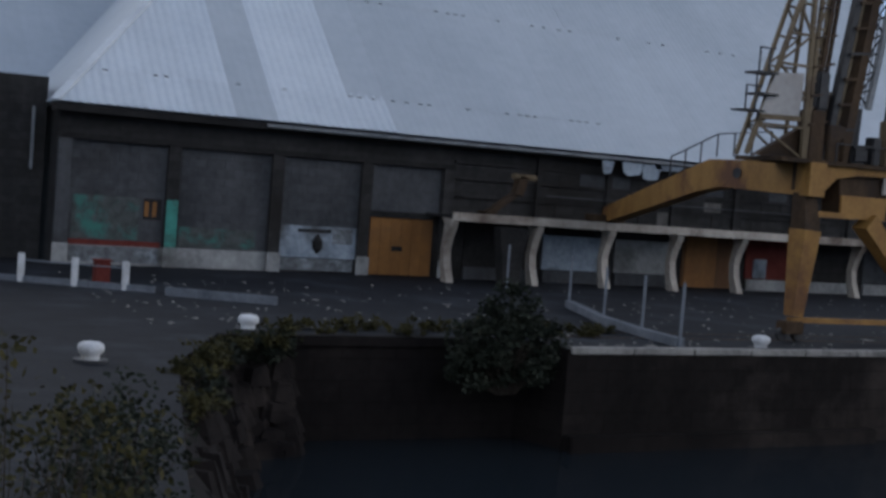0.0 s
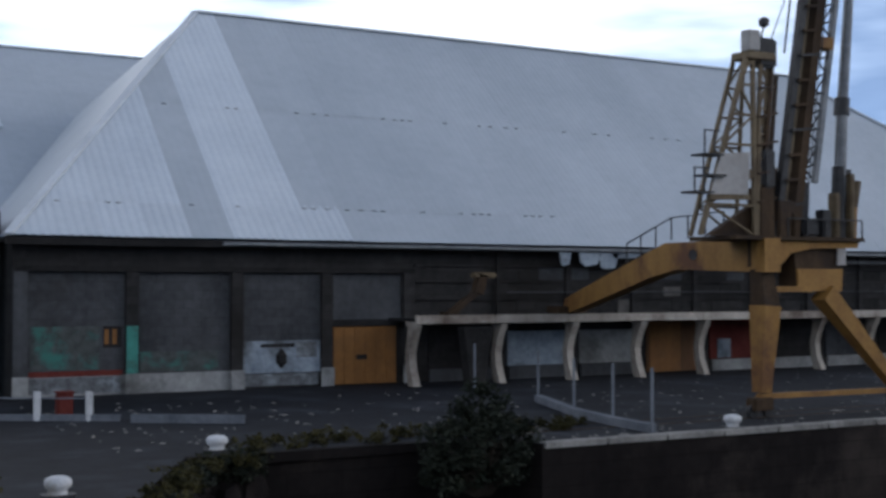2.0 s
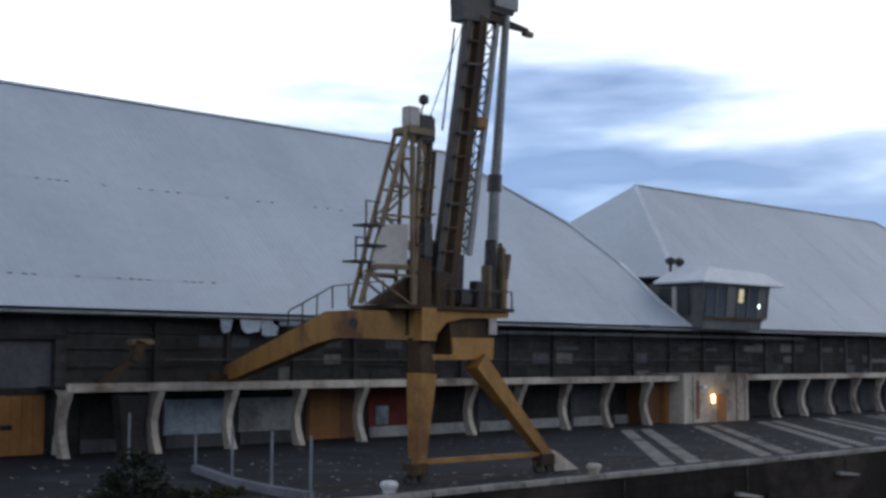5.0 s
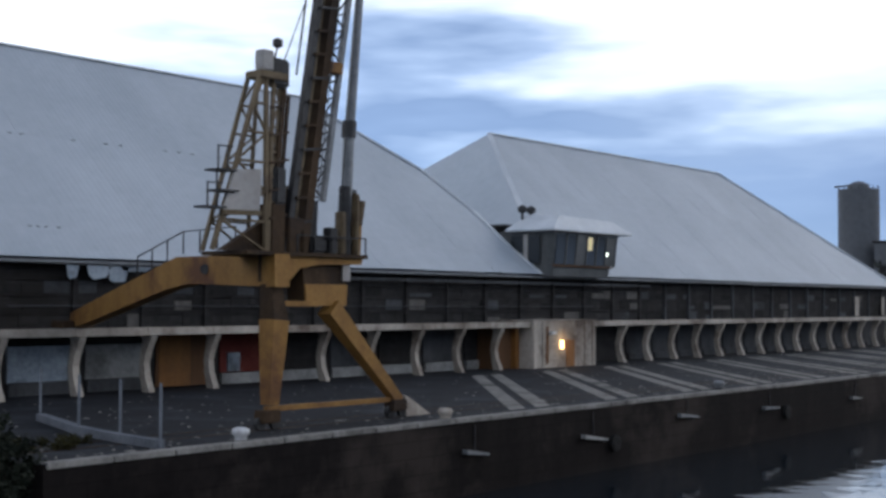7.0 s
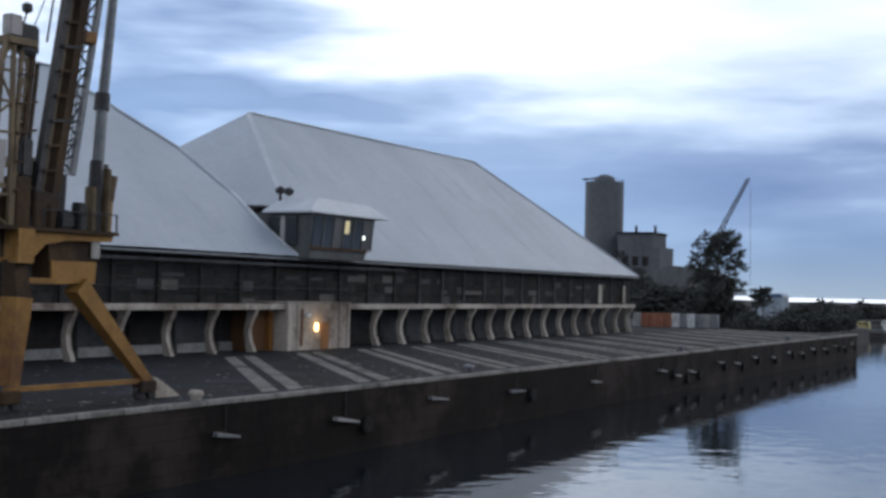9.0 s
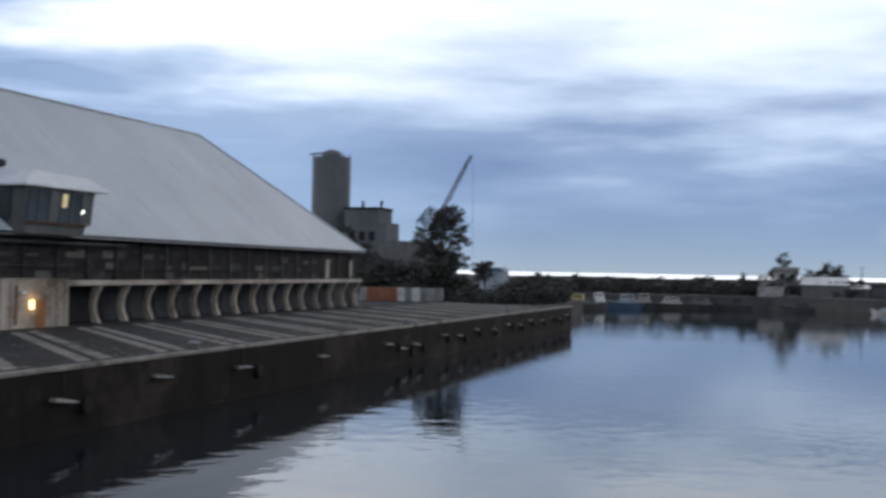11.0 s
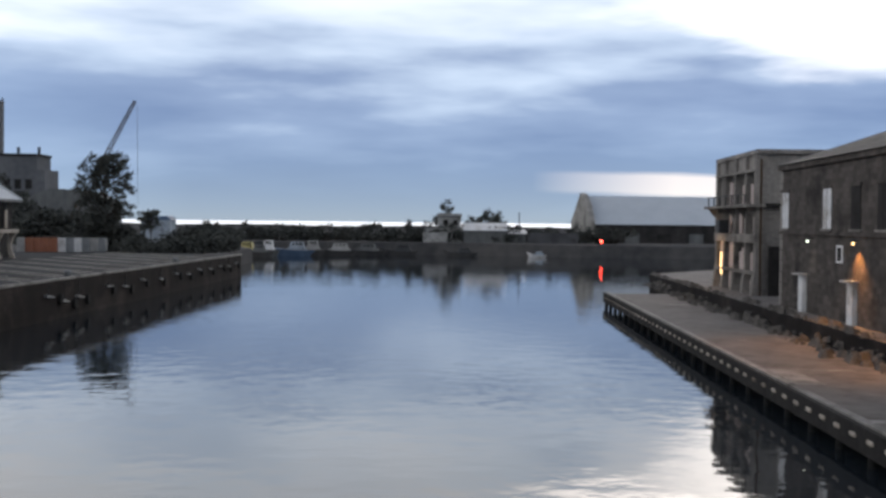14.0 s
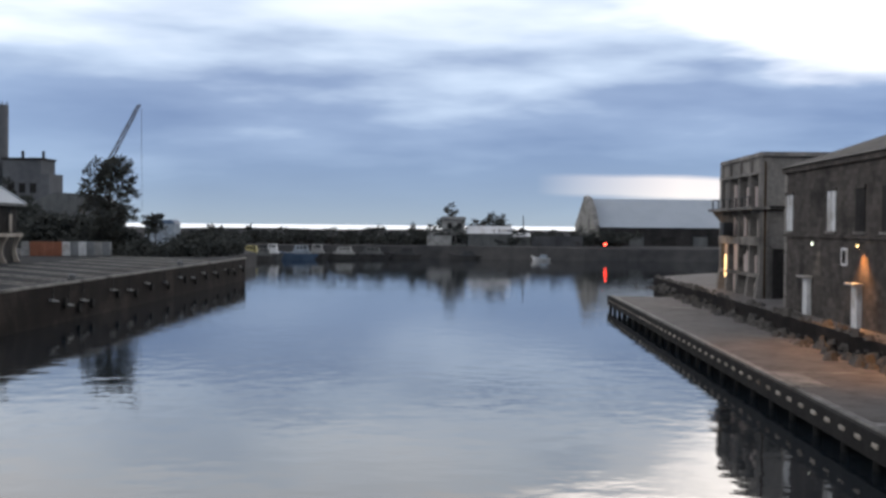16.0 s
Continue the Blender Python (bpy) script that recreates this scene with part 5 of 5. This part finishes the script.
for u, m in ((92.4, "white"), (81.5, "white"), (75.4, "dark"), (70.4, "dark"), (64.5, "dark"), (58.5, "dark")):
    w = part("window", box(u - 0.9, u + 0.9, F - 0.01, F + 0.05, 4.85, 7.4), m, br, "pale shuttered window" if m == "white" else "dark tall window")
    part("window_head", box(u - 1.1, u + 1.1, F - 0.01, F + 0.12, 7.401, 7.6), "brick", w)
    part("window_ledge", box(u - 1.1, u + 1.1, F - 0.01, F + 0.16, 4.7, 4.849), "concrete", w)
    if m == "white":
        part("shutter_gap", box(u - 0.03, u + 0.03, F + 0.0505, F + 0.056, 4.9, 7.35), "dark", w)
    else:
        part("glazing_bar", box(u - 0.04, u + 0.04, F + 0.051, F + 0.07, 4.9, 7.35), "wall", w)
part("small_window", box(77.9, 79.2, F - 0.01, F + 0.06, 2.75, 3.85), "white", br)
part("small_pane", box(78.15, 78.95, F + 0.061, F + 0.07, 2.9, 3.7), "dark", br)
for u in (86.8, 75.5):
    d = thing("shelter_door", (u, F, G), "white door under a small flat canopy", "door", group="white doors of the brick range")
    part("leaf", box(u - 0.55, u + 0.55, F + 0.003, F + 0.3, G, 1.7), "white", d)
    part("canopy_board", box(u - 0.9, u + 0.9, F + 0.003, F + 0.65, 1.705, 1.82), "panel", d)

# lamps that burn at dusk


def point_lamp(name, place, power, colour, radius=0.12):
    ld = bpy.data.lights.new(name, "POINT")
    ld.energy, ld.color, ld.shadow_soft_size = power, colour, radius
    o = new(name, ld)
    o.location = place
    return o


def wall_spot(name, place, power, colour):
    ld = bpy.data.lights.new(name, "SPOT")
    ld.energy, ld.color, ld.shadow_soft_size, ld.spot_size, ld.spot_blend = power, colour, 0.1, radians(125), 0.7
    o = new(name, ld)
    o.matrix_world = look(place, (place[0], place[1] + 0.9, place[2] - 3.0))
    return o


# the lamp at 62 is out of view, added to warm apron and deck
for u, pw, c, mt in ((84.7, 70, (1.0, 0.95, 0.85), "litwhite"), (74.6, 1500, (1.0, 0.46, 0.15), "litwarm"), (62.0, 1600, (1.0, 0.46, 0.15), "litwarm")):
    wlamp = thing("wall_lamp", (u, F, 3.9), "lit wall lamp on a short bracket on brick", "lamp", group="wall lamps")
    part("bracket", bar((u, F, 4.22), (u, F + 0.4, 4.2), 0.06), "steel", wlamp)
    part("hood", turned([(0.2, 0.05), (0.12, 0.12), (0.04, 0.16)], n=12, at=(u, F + 0.4, 4.05)), "steel", wlamp)
    part("bulb", turned([(0.03, -0.12), (0.07, -0.08), (0.07, 0.0), (0.04, 0.04)], n=10, at=(u, F + 0.4, 4.05)), mt, wlamp)
    wall_spot("wall_light", (u, F + 0.4, 3.88), pw, c)
# lit patch of wall, put in as a glowing strip with an added point light
bl = thing("wall_lamp", (119.2, -22.9, 3), "glowing strip put in for the lit wall of the concrete building", "lamp", group="wall lamps")
part("glow_strip", box(119.92, 120.02, -23.19, -23.1, 0.4, 2.5), "litwarm", bl)
point_lamp("wall_light", (120, -22.3, 2.6), 120, (1.0, 0.6, 0.28))
point_lamp("office_light", (83.9, VC - 0.9, 1.9), 30, (1.0, 0.62, 0.25))

# ---- far side: shed, low buildings, boats ----
shed = thing("far_shed", (360, -50, -1.6), "long stone shed with a pale roof across the water", "shed")
part("wall", box(0, 26, -60, 0, -1.6, 5.0), "wall", shed)
bm = bmesh.new()
pts = [(-0.6, 0.5, 4.9), (13, 0.5, 13.0), (26.6, 0.5, 4.9), (-0.6, -60, 4.9), (13, -60, 13.0), (26.6, -60, 4.9)]
v_ = [bm.verts.new(p) for p in pts]
bm.faces.new((v_[0], v_[3], v_[4], v_[1]))
bm.faces.new((v_[1], v_[4], v_[5], v_[2]))
part("roof", bm, "roof", shed, "pale sheet roof")
part("gable", prism([(-1.5, -1.6), (-1.0, 5.6), (4, 10.5), (9, 13.2), (13, 13.8), (26, 5.5), (26, -1.6)], 1, 0.6, 2.0), "coping", shed, "dark curved stone gable")
for i in range(5):
    part("doorway", box(-0.08, -0.004, -12 - i * 9, -8 - i * 9, -1.4, 2.4), "dark" if i % 2 else "hutwall", shed)
for o in shed.children:
    o.matrix_parent_inverse = Matrix()
shed.matrix_basis = pose(351, -33.6, 0, 0, 0, 7)
fl_ = thing("shed_lamp", (354, -53.4, 3), "lit lamp on the far shed", "lamp", group="far lamps")
part("bulb", turned([(0.1, -0.4), (0.45, -0.1), (0.45, 0.2), (0.1, 0.4)], n=8, at=(354.0, -53.4, 2.8)), "litwhite", fl_)
fl2 = thing("beacon_lamp", (319.5, -31.8, -0.2), "small red and amber lamp on the far quay", "lamp", group="far lamps")
part("bulb", turned([(0.1, -0.3), (0.3, -0.1), (0.3, 0.15), (0.1, 0.3)], n=8, at=(319.5, -31.76, 0.64)), "litred", fl2)
part("pole", bar((319.5, -31.76, -0.3), (319.5, -31.76, 0.36), 0.15), "steel", fl2)
fw = thing("far_quay_wall", (321, -30, -2), "low dark far quay wall", "wall", kind="structure")
part("wall", prism([(319, -160), (312, -26), (315, -13), (318, -13), (330, -160)], 2, -4, -0.35), "farland", fw)
hs = thing("far_house", (335, 8, -1.6), "grey stepped house with pale walls across the water", "house")
part("body", box(335, 345, 3.2, 13.3, -0.3, 3.6), "plinth", hs)
part("upper", box(337, 345, 3.7, 9.6, 3.6, 6.4), "plinth", hs)
part("roof", prism([(336.6, 6.4), (336.6, 6.6), (341, 7.4), (345.4, 6.6), (345.4, 6.4)], 1, 3.4, 9.9), "hutwall", hs)
part("eave", box(334.6, 345, 3.1, 13.5, 3.61, 3.8), "hutwall", hs)
part("wing", box(331, 334.9, 7, 13.3, -0.3, 2.3), "plinth", hs)
for i in range(3):
    part("window", box(334.9, 334.996, 3.9 + i * 1.1, 4.6 + i * 1.1, 0.8, 2.4), "dark", hs)
for i in range(2):
    part("window", box(336.9, 336.996, 4.4 + i * 2.6, 5.6 + i * 2.6, 4.3, 5.7), "dark", hs)
lw = thing("far_low_shed", (335, -3, -0.2), "low shed with a bright white roof across the water", "shed")
part("wall", box(334, 344, -8.5, 2.8, -0.3, 2.9), "hutwall", lw)
part("roof", prism([(333.4, 2.9), (333.4, 3.1), (340, 5.0), (346, 5.0), (346, 2.9)], 1, -8.7, 3.0), "white", lw, "bright white sheet roof")
part("lean_to", box(334.5, 343, -13.6, -8.8, -0.3, 2.2), "hutwall", lw)
part("lean_to_roof", prism([(334, 2.2), (334, 2.4), (340, 3.2), (344, 3.2), (344, 2.2)], 1, -13.8, -8.75), "white", lw, "bright white sheet roof")
part("mast", bar((336, -11.8, -0.3), (336, -11.8, 7.8), 0.25), "steel", lw)
ww = thing("far_wall", (330, -16, -0.2), "long pale low wall on the far shore", "wall")
part("wall", box(331, 332, -27, -13.9, -0.3, 2.5), "wallpanel", ww)
for (d, a, l, hgt, m, m2, lab) in ((304, 10.05, 9, 1.9, "hutwall", "boatyellow", "grey moored boat with a yellow cabin"), (299, 9.5, 8, 1.5, "farland", "hutwall", "dark moored boat low in the water"),
                                   (306, 9.1, 7, 2.2, "hutwall", "white", "grey moored boat with a high white cabin"), (310, 7.95, 11, 1.9, "blue", "paleblue", "blue moored boat with a pale cabin"),
                                   (314, 7.2, 8, 2.1, "farland", "plinth", "dark moored boat with a pale cabin"), (318, 6.1, 12, 1.6, "farland", "plinth", "moored work boat with a pale cabin"),
                                   (322, 4.9, 13, 1.5, "farland", "hutwall", "dark moored fishing boat with a cabin"), (325, 3.3, 10, 1.4, "farland", "wallpanel", "dark moored boat with a grey cabin"),
                                   (316, -2.75, 5, 0.6, "white", "paleblue", "small pale moored boat"), (322, 0.6, 9, 1.0, "farland", "wallpanel", "dark moored boat with a grey cabin")):
    cx, cy = d * math.cos(radians(a)) - 8, d * math.sin(radians(a))
    bt = thing("moored_boat", (cx, cy, WATER), lab, "boat", group="boats at the far shore")
    bm = bmesh.new()
    secs = []
    for s in range(7):
        t = s / 6
        w = 1.9 * (1 - (2 * t - 1) ** 4) * (0.6 + 0.4 * (1 - t)) + 0.15
        top = hgt * 0.6 + 1.1 * t ** 2.5 + 0.3 * (1 - t) ** 2
        y = cy - l / 2 + l * t
        secs.append([bm.verts.new(p) for p in ((cx - w, y, WATER + top), (cx - w * 0.6, cy + (y - cy) * 0.74, WATER - 0.3), (cx + w * 0.6, cy + (y - cy) * 0.74, WATER - 0.3), (cx + w, y, WATER + top))])
    for q, s in zip(secs, secs[1:]):
        for i in range(4):
            bm.faces.new((q[i], q[(i + 1) % 4], s[(i + 1) % 4], s[i]))
    bm.faces.new(secs[0])
    bm.faces.new(secs[-1][::-1])
    part("hull", bm, m, bt)
    z0 = WATER + hgt * 0.6 - 0.1
    part("deckhouse", box(cx - 1.2, cx + 1.2, cy - l * 0.32, cy + l * 0.12, z0, z0 + 0.75, bevel=0.08), m2, bt)
    cabin = part("cabin", prism([(cy - l * 0.28, z0 + 0.74), (cy + l * 0.06, z0 + 0.74), (cy + l * 0.01, z0 + 0.8 + hgt * 0.8), (cy - l * 0.24, z0 + 0.8 + hgt * 0.8)], 0, cx - 0.95, cx + 0.95), m2, bt)
    for q in range(3):
        part("cabin_window", box(cx - 0.99, cx - 0.954, cy - l * (0.22 - 0.075 * q), cy - l * (0.175 - 0.075 * q), z0 + 0.8 + hgt * 0.38, z0 + 0.8 + hgt * 0.66), "dark", cabin)
    part("mast", bar((cx, cy + l * 0.15, z0), (cx, cy + l * 0.15, z0 + hgt + 2.6), 0.12), "steel", bt)

# ---- left-hand distance: silo, mill, mobile crane, barriers ----
dl = 430.0


def far_at(a, d):
    """A place d metres off, a degrees from the quay's direction."""
    return d * math.cos(radians(a)), d * math.sin(radians(a))


sx, sy = far_at(21.27, dl)
silo = thing("cement_silo", (sx, sy, 0), "tall round concrete silo with a railed top", "silo")
part("shaft", turned([(6.4, 0), (6.4, 42.0), (6.2, 42.0)], n=32, at=(sx, sy, 0)), "silo", silo, smooth=False)
part("top_house", turned([(3.6, 42), (3.4, 43.6), (1.2, 44.6)], n=16, at=(sx, sy, 0)), "silo", silo)
part("top_arm", bar((sx + 4, sy + 9.5, 43.6), (sx - 1, sy - 2, 43.8), 0.5), "steel", silo)
bm = bmesh.new()
for i in range(16):
    a = 2 * math.pi * i / 16
    bar((sx + 6.2 * math.cos(a), sy + 6.2 * math.sin(a), 42), (sx + 6.2 * math.cos(a), sy + 6.2 * math.sin(a), 43.1), 0.15, bm=bm)
part("railing", bm, "steel", silo)
mx_, my_ = far_at(19.45, 420)
mill = thing("mill_block", (mx_, my_, 0), "grey industrial block beside the silo", "building")
part("body", box(mx_ - 5, mx_ + 8, my_ - 4.5, my_ + 7.5, 0, 24.2), "silo", mill)
part("side", box(mx_ - 5, mx_ + 8, my_ - 7, my_ - 4.51, 0, 20.0), "silo", mill)
part("roof_edge", box(mx_ - 5.4, mx_ + 8, my_ - 4.9, my_ + 7.9, 24.2, 24.9), "dark", mill)
for q in (-3.5, 3):
    part("stack", bar((mx_, my_ + q, 24.9), (mx_, my_ + q, 27.2), 0.9, n=8), "dark", mill)
for q in range(3):
    part("window", box(mx_ - 5.1, mx_ - 5.004, my_ - 3 + q * 3.4, my_ - 1 + q * 3.4, 14, 17), "dark", mill)
ha, hb = far_at(17.8, 380)
hall = thing("far_hall", (ha, hb, 0), "grey hall with a rounded roof behind trees", "hall")
part("body", prism([(hb - 10, 0), (hb - 10, 9), (hb - 5, 13), (hb + 5, 13.6), (hb + 14, 10), (hb + 14, 0)], 0, ha, ha + 20), "hutwall", hall)
j0 = far_at(17.72, 336)
j1 = far_at(15.02, 336)
mc = thing("mobile_crane", (*j0, 0), "distant crane with a raised lattice boom", "crane")
part("body", box(j0[0] - 2, j0[0] + 2, j0[1] - 3, j0[1] + 3, 0.6, 3.6, bevel=0.2), "yellow", mc)
part("track", box(j0[0] - 2.4, j0[0] + 2.4, j0[1] - 3.4, j0[1] + 3.4, 0, 0.7, bevel=0.1), "steel", mc)
lattice("boom", (j0[0], j0[1] - 0.6, 3.4), (j1[0], j1[1] - 0.35, 35.2), (j0[0], j0[1] + 1.0, 3.4), (j1[0], j1[1] + 0.35, 35.2), 26, 0.3, "rust", mc, "rusty red lattice boom")
part("hoist_rope", bar((j1[0], j1[1] - 0.6, 34.2), (j1[0], j1[1] - 0.9, 8), 0.07), "steel", mc)
cols = ["plinth", "orange", "orange", "orange", "orange", "white", "greysteel", "white", "greysteel", "plinth", "greysteel"]
for i in range(11):
    a = 19.7 - i * 0.335
    cx, cy = far_at(a, 199)
    cb_ = thing("barrier_block", (cx, cy, 0), {"orange": "faded orange block in a row of barriers", "white": "white painted block in a row of barriers"}.get(cols[i], "grey concrete block in a row of barriers"), "barrier", group="row of painted barriers")
    part("body", prism([(cy - 0.58, 0), (cy + 0.58, 0), (cy + 0.55, 2.1), (cy - 0.55, 2.1)], 0, cx - 0.5, cx + 0.5), cols[i], cb_)


cx, cy = far_at(13.98, 300)
cab = thing("far_cabin", (cx, cy, 0), "low blue-grey cabin behind dark bushes", "cabin")
part("body", box(cx - 3, cx + 3, cy - 3.3, cy + 3.3, -0.6, 4.9), "paleblue", cab)
part("roof", prism([(cy - 3.6, 4.9), (cy + 3.6, 4.9), (cy + 3.2, 5.6), (cy - 2.6, 5.8)], 0, cx - 3.3, cx + 3.3), "blue", cab)

# ---- plants ----
def foliage(rng, centre, radius, count, size, bm=None, squash=1.0, droop=0.0, thin=0.32):
    """Many small leaf blades scattered in an uneven clump."""
    verts, faces = bm
    for _ in range(count):
        d = Vector((rng.gauss(0, 1), rng.gauss(0, 1), rng.gauss(0, 1))).normalized() * radius * rng.random() ** 0.45
        d.z *= squash
        p = Vector(centre) + d
        a = Vector((rng.gauss(0, 1), rng.gauss(0, 1), rng.gauss(0, 0.6) - droop)).normalized() * size * rng.uniform(0.6, 1.4)
        b = a.cross(Vector((rng.gauss(0, 1), rng.gauss(0, 1), rng.gauss(0, 1)))).normalized() * size * thin
        k = len(verts)
        verts += [p, p + a * 0.5 + b, p + a, p + a * 0.5 - b]
        faces.append((k, k + 1, k + 2, k + 3))


def leaf_part(name, data, material, parent, label=""):
    me = bpy.data.meshes.new(name)
    me.from_pydata([tuple(v) for v in data[0]], [], data[1])
    me.materials.append(M[material])
    ob = new(name, me)
    ob.parent = parent
    ob.matrix_parent_inverse = parent.matrix_world.inverted()
    if label:
        ob["label"] = label
    return ob


def tree(name, place, height, width, seed, label, leaf="leaf", lsize=0.5, clumps=40, per=70, base=0.25, category="tree", lean=0.0, puff=1.0, thin=0.32):
    rng = random.Random(seed)
    th = thing(name, place, label, category)
    x, y, z = place
    bm = bmesh.new()
    bar((x, y, z - 0.3), (x + lean * 0.5, y, z + height * 0.55), width * 0.07, w2=width * 0.04, n=7, bm=bm)
    bar((x + lean * 0.5, y, z + height * 0.55), (x + lean, y, z + height * 0.95), width * 0.04, w2=width * 0.01, n=6, bm=bm)
    data = ([], [])
    for k in range(clumps):
        t = base + (1 - base) * rng.random()
        a = rng.uniform(0, 2 * math.pi)
        r = width * 0.5 * math.sin(math.pi * min(1, (1 - t) * 0.9 + 0.12)) ** 0.7 * rng.uniform(0.35, 1.1)
        c = Vector((x + lean * t + r * math.cos(a), y + r * math.sin(a), z + height * t))
        s = Vector((x + lean * t * 0.8, y, z + height * max(0.1, t - 0.15)))
        bar(s, c, width * 0.015, w2=width * 0.005, n=4, bm=bm)
        foliage(rng, c, width * rng.uniform(0.08, 0.16) * puff, per, lsize, data, 0.75, thin=thin)
    part("trunk", bm, "bark", th)
    leaf_part("crown", data, leaf, th)
    return th


def shrub(name, place, w, hgt, seed, label, leaf="leaf", lsize=0.25, clumps=30, per=60):
    rng = random.Random(seed)
    th = thing(name, place, label, "shrub", group="shrubs")
    x, y, z = place
    bm = bmesh.new()
    data = ([], [])
    for k in range(clumps):
        a, q = rng.uniform(0, 2 * math.pi), rng.random() ** 0.6
        c = Vector((x + w[0] * 0.5 * q * math.cos(a), y + w[1] * 0.5 * q * math.sin(a), z + hgt * rng.uniform(0.15, 1.0) * (1 - 0.45 * q)))
        bar((x + (c.x - x) * 0.2, y + (c.y - y) * 0.2, z - 0.05), c, 0.05 * lsize * 4, w2=0.015 * lsize * 4, n=4, bm=bm)
        foliage(rng, c, min(w) * rng.uniform(0.12, 0.22), per, lsize, data, 0.8)
    part("stem", bm, "bark", th)
    leaf_part("foliage", data, leaf, th)
    return th


tx, ty = far_at(16.25, 212)
tree("casuarina_tree", (tx, ty, 0), 15.2, 9.0, 3, "dark feathery casuarina tree with uneven drooping branches", leaf="needle", lsize=0.8, clumps=190, per=34, base=0.08, puff=0.6, thin=0.14)
tx, ty = far_at(14.3, 260)
tree("far_tree", (tx, ty, 0), 6.6, 5.0, 4, "small dark round-headed tree far off", leaf="needle", lsize=0.6, clumps=24, per=40, base=0.45)
for i, (a, d, w, hh) in enumerate(((20.3, 330, 12, 17), (19.2, 300, 14, 11), (17.6, 240, 14, 6.5), (16.8, 225, 10, 5.0), (15.8, 216, 9, 4.0), (18.8, 235, 10, 8))):
    tx, ty = far_at(a, d)
    shrub("dark_thicket", (tx, ty, 0), (8, w), hh, 20 + i, "dark dense thicket behind the quay", leaf="needle", lsize=0.9, clumps=45, per=50)
for i, (x, y, w, hh) in enumerate(((196, 52, 9, 2.6), (205, 48, 12, 3.4), (215, 47, 14, 3.8), (226, 46, 12, 3.3), (238, 48, 14, 3.5), (250, 50, 14, 3.0), (200, 66, 10, 3.0))):
    shrub("dark_thicket", (x, y, -0.6 if x > 189 else 0), (w, 8), hh, 40 + i, "low dark bushes at the end of the quay", leaf="needle", lsize=0.6, clumps=36, per=50)
for i, (a, d, w, hh) in enumerate(((1.25, 350, 8, 13.5), (0.1, 352, 7, 9.0), (-0.55, 350, 9, 11.5), (-1.1, 352, 6, 10.0), (2.2, 338, 7, 7.0))):
    tx, ty = far_at(a, d)
    shrub("far_bush", (tx, ty, -1.6), (6, w), hh, 60 + i, "dark trees beside the far house", leaf="needle", lsize=0.6, clumps=70, per=44)
for i in range(24):
    a = 12.8 - i * 0.82
    tx, ty = far_at(a, 344 + 9 * math.sin(i * 2.1))
    shrub("far_bush", (tx, ty, -0.3), (6, 13), 3.6 + 1.9 * math.sin(i * 1.7) ** 2, 80 + i, "low dark scrub along the far shore", leaf="needle", lsize=0.75, clumps=30, per=36)
shrub("wall_shrub", (20.7, 34.9, -1.5), (4.0, 2.2), 3.6, 7, "dark bushy shrub growing over the quay wall", lsize=0.22, clumps=70, per=70)
slabland = put(prism([(188, 40), (214, 42), (252, 44), (300, 60), (330, 100), (205, 95), (187.2, 62)], 2, -6, -0.6), "ground_end", "farland")
tagged(slabland, "rough dark ground beyond the quay end", "ground", kind="structure")
rng = random.Random(9)
for i, (x, y, z, w, hh) in enumerate(((2.2, 13.4, -0.05, 3.0, 3.7), (0.6, 14.6, -0.05, 3.0, 4.0), (3.6, 16.0, -0.05, 2.2, 2.6), (4.6, 18.5, -0.05, 2.0, 1.9))):
    shrub("bank_shrub", (x, y, z), (w, w), hh, 100 + i, "thin bank shrub with yellowing leaves", leaf="leafyellow" if i < 2 else "leaf", lsize=0.11, clumps=44, per=26)
for k in range(16):
    u, v = 13.8 + k * 0.85, 37.7 + 0.8 * math.sin(k * 2.2)
    shrub("edge_grass", (u, v, 0), (1.4, 0.8), 0.45, 130 + k, "low dry weeds along the old edge", leaf="leafyellow", lsize=0.14, clumps=8, per=30)
for k in range(22):
    q = k / 22 * 2.6
    i, t = int(q), q % 1
    (xa, ya), (xb, yb) = WAY[i], WAY[i + 1]
    shrub("edge_grass", (xa + (xb - xa) * t + 0.25 * math.sin(k * 3.1) + 0.2, ya + (yb - ya) * t - 0.2, -0.25 - 0.2 * (k % 3)), (1.3, 1.3), 0.5 + 0.25 * math.sin(k * 1.9), 160 + k, "low dry weeds along the broken bank",
          leaf="leaf" if k % 3 else "leafyellow", lsize=0.15, clumps=10, per=34)
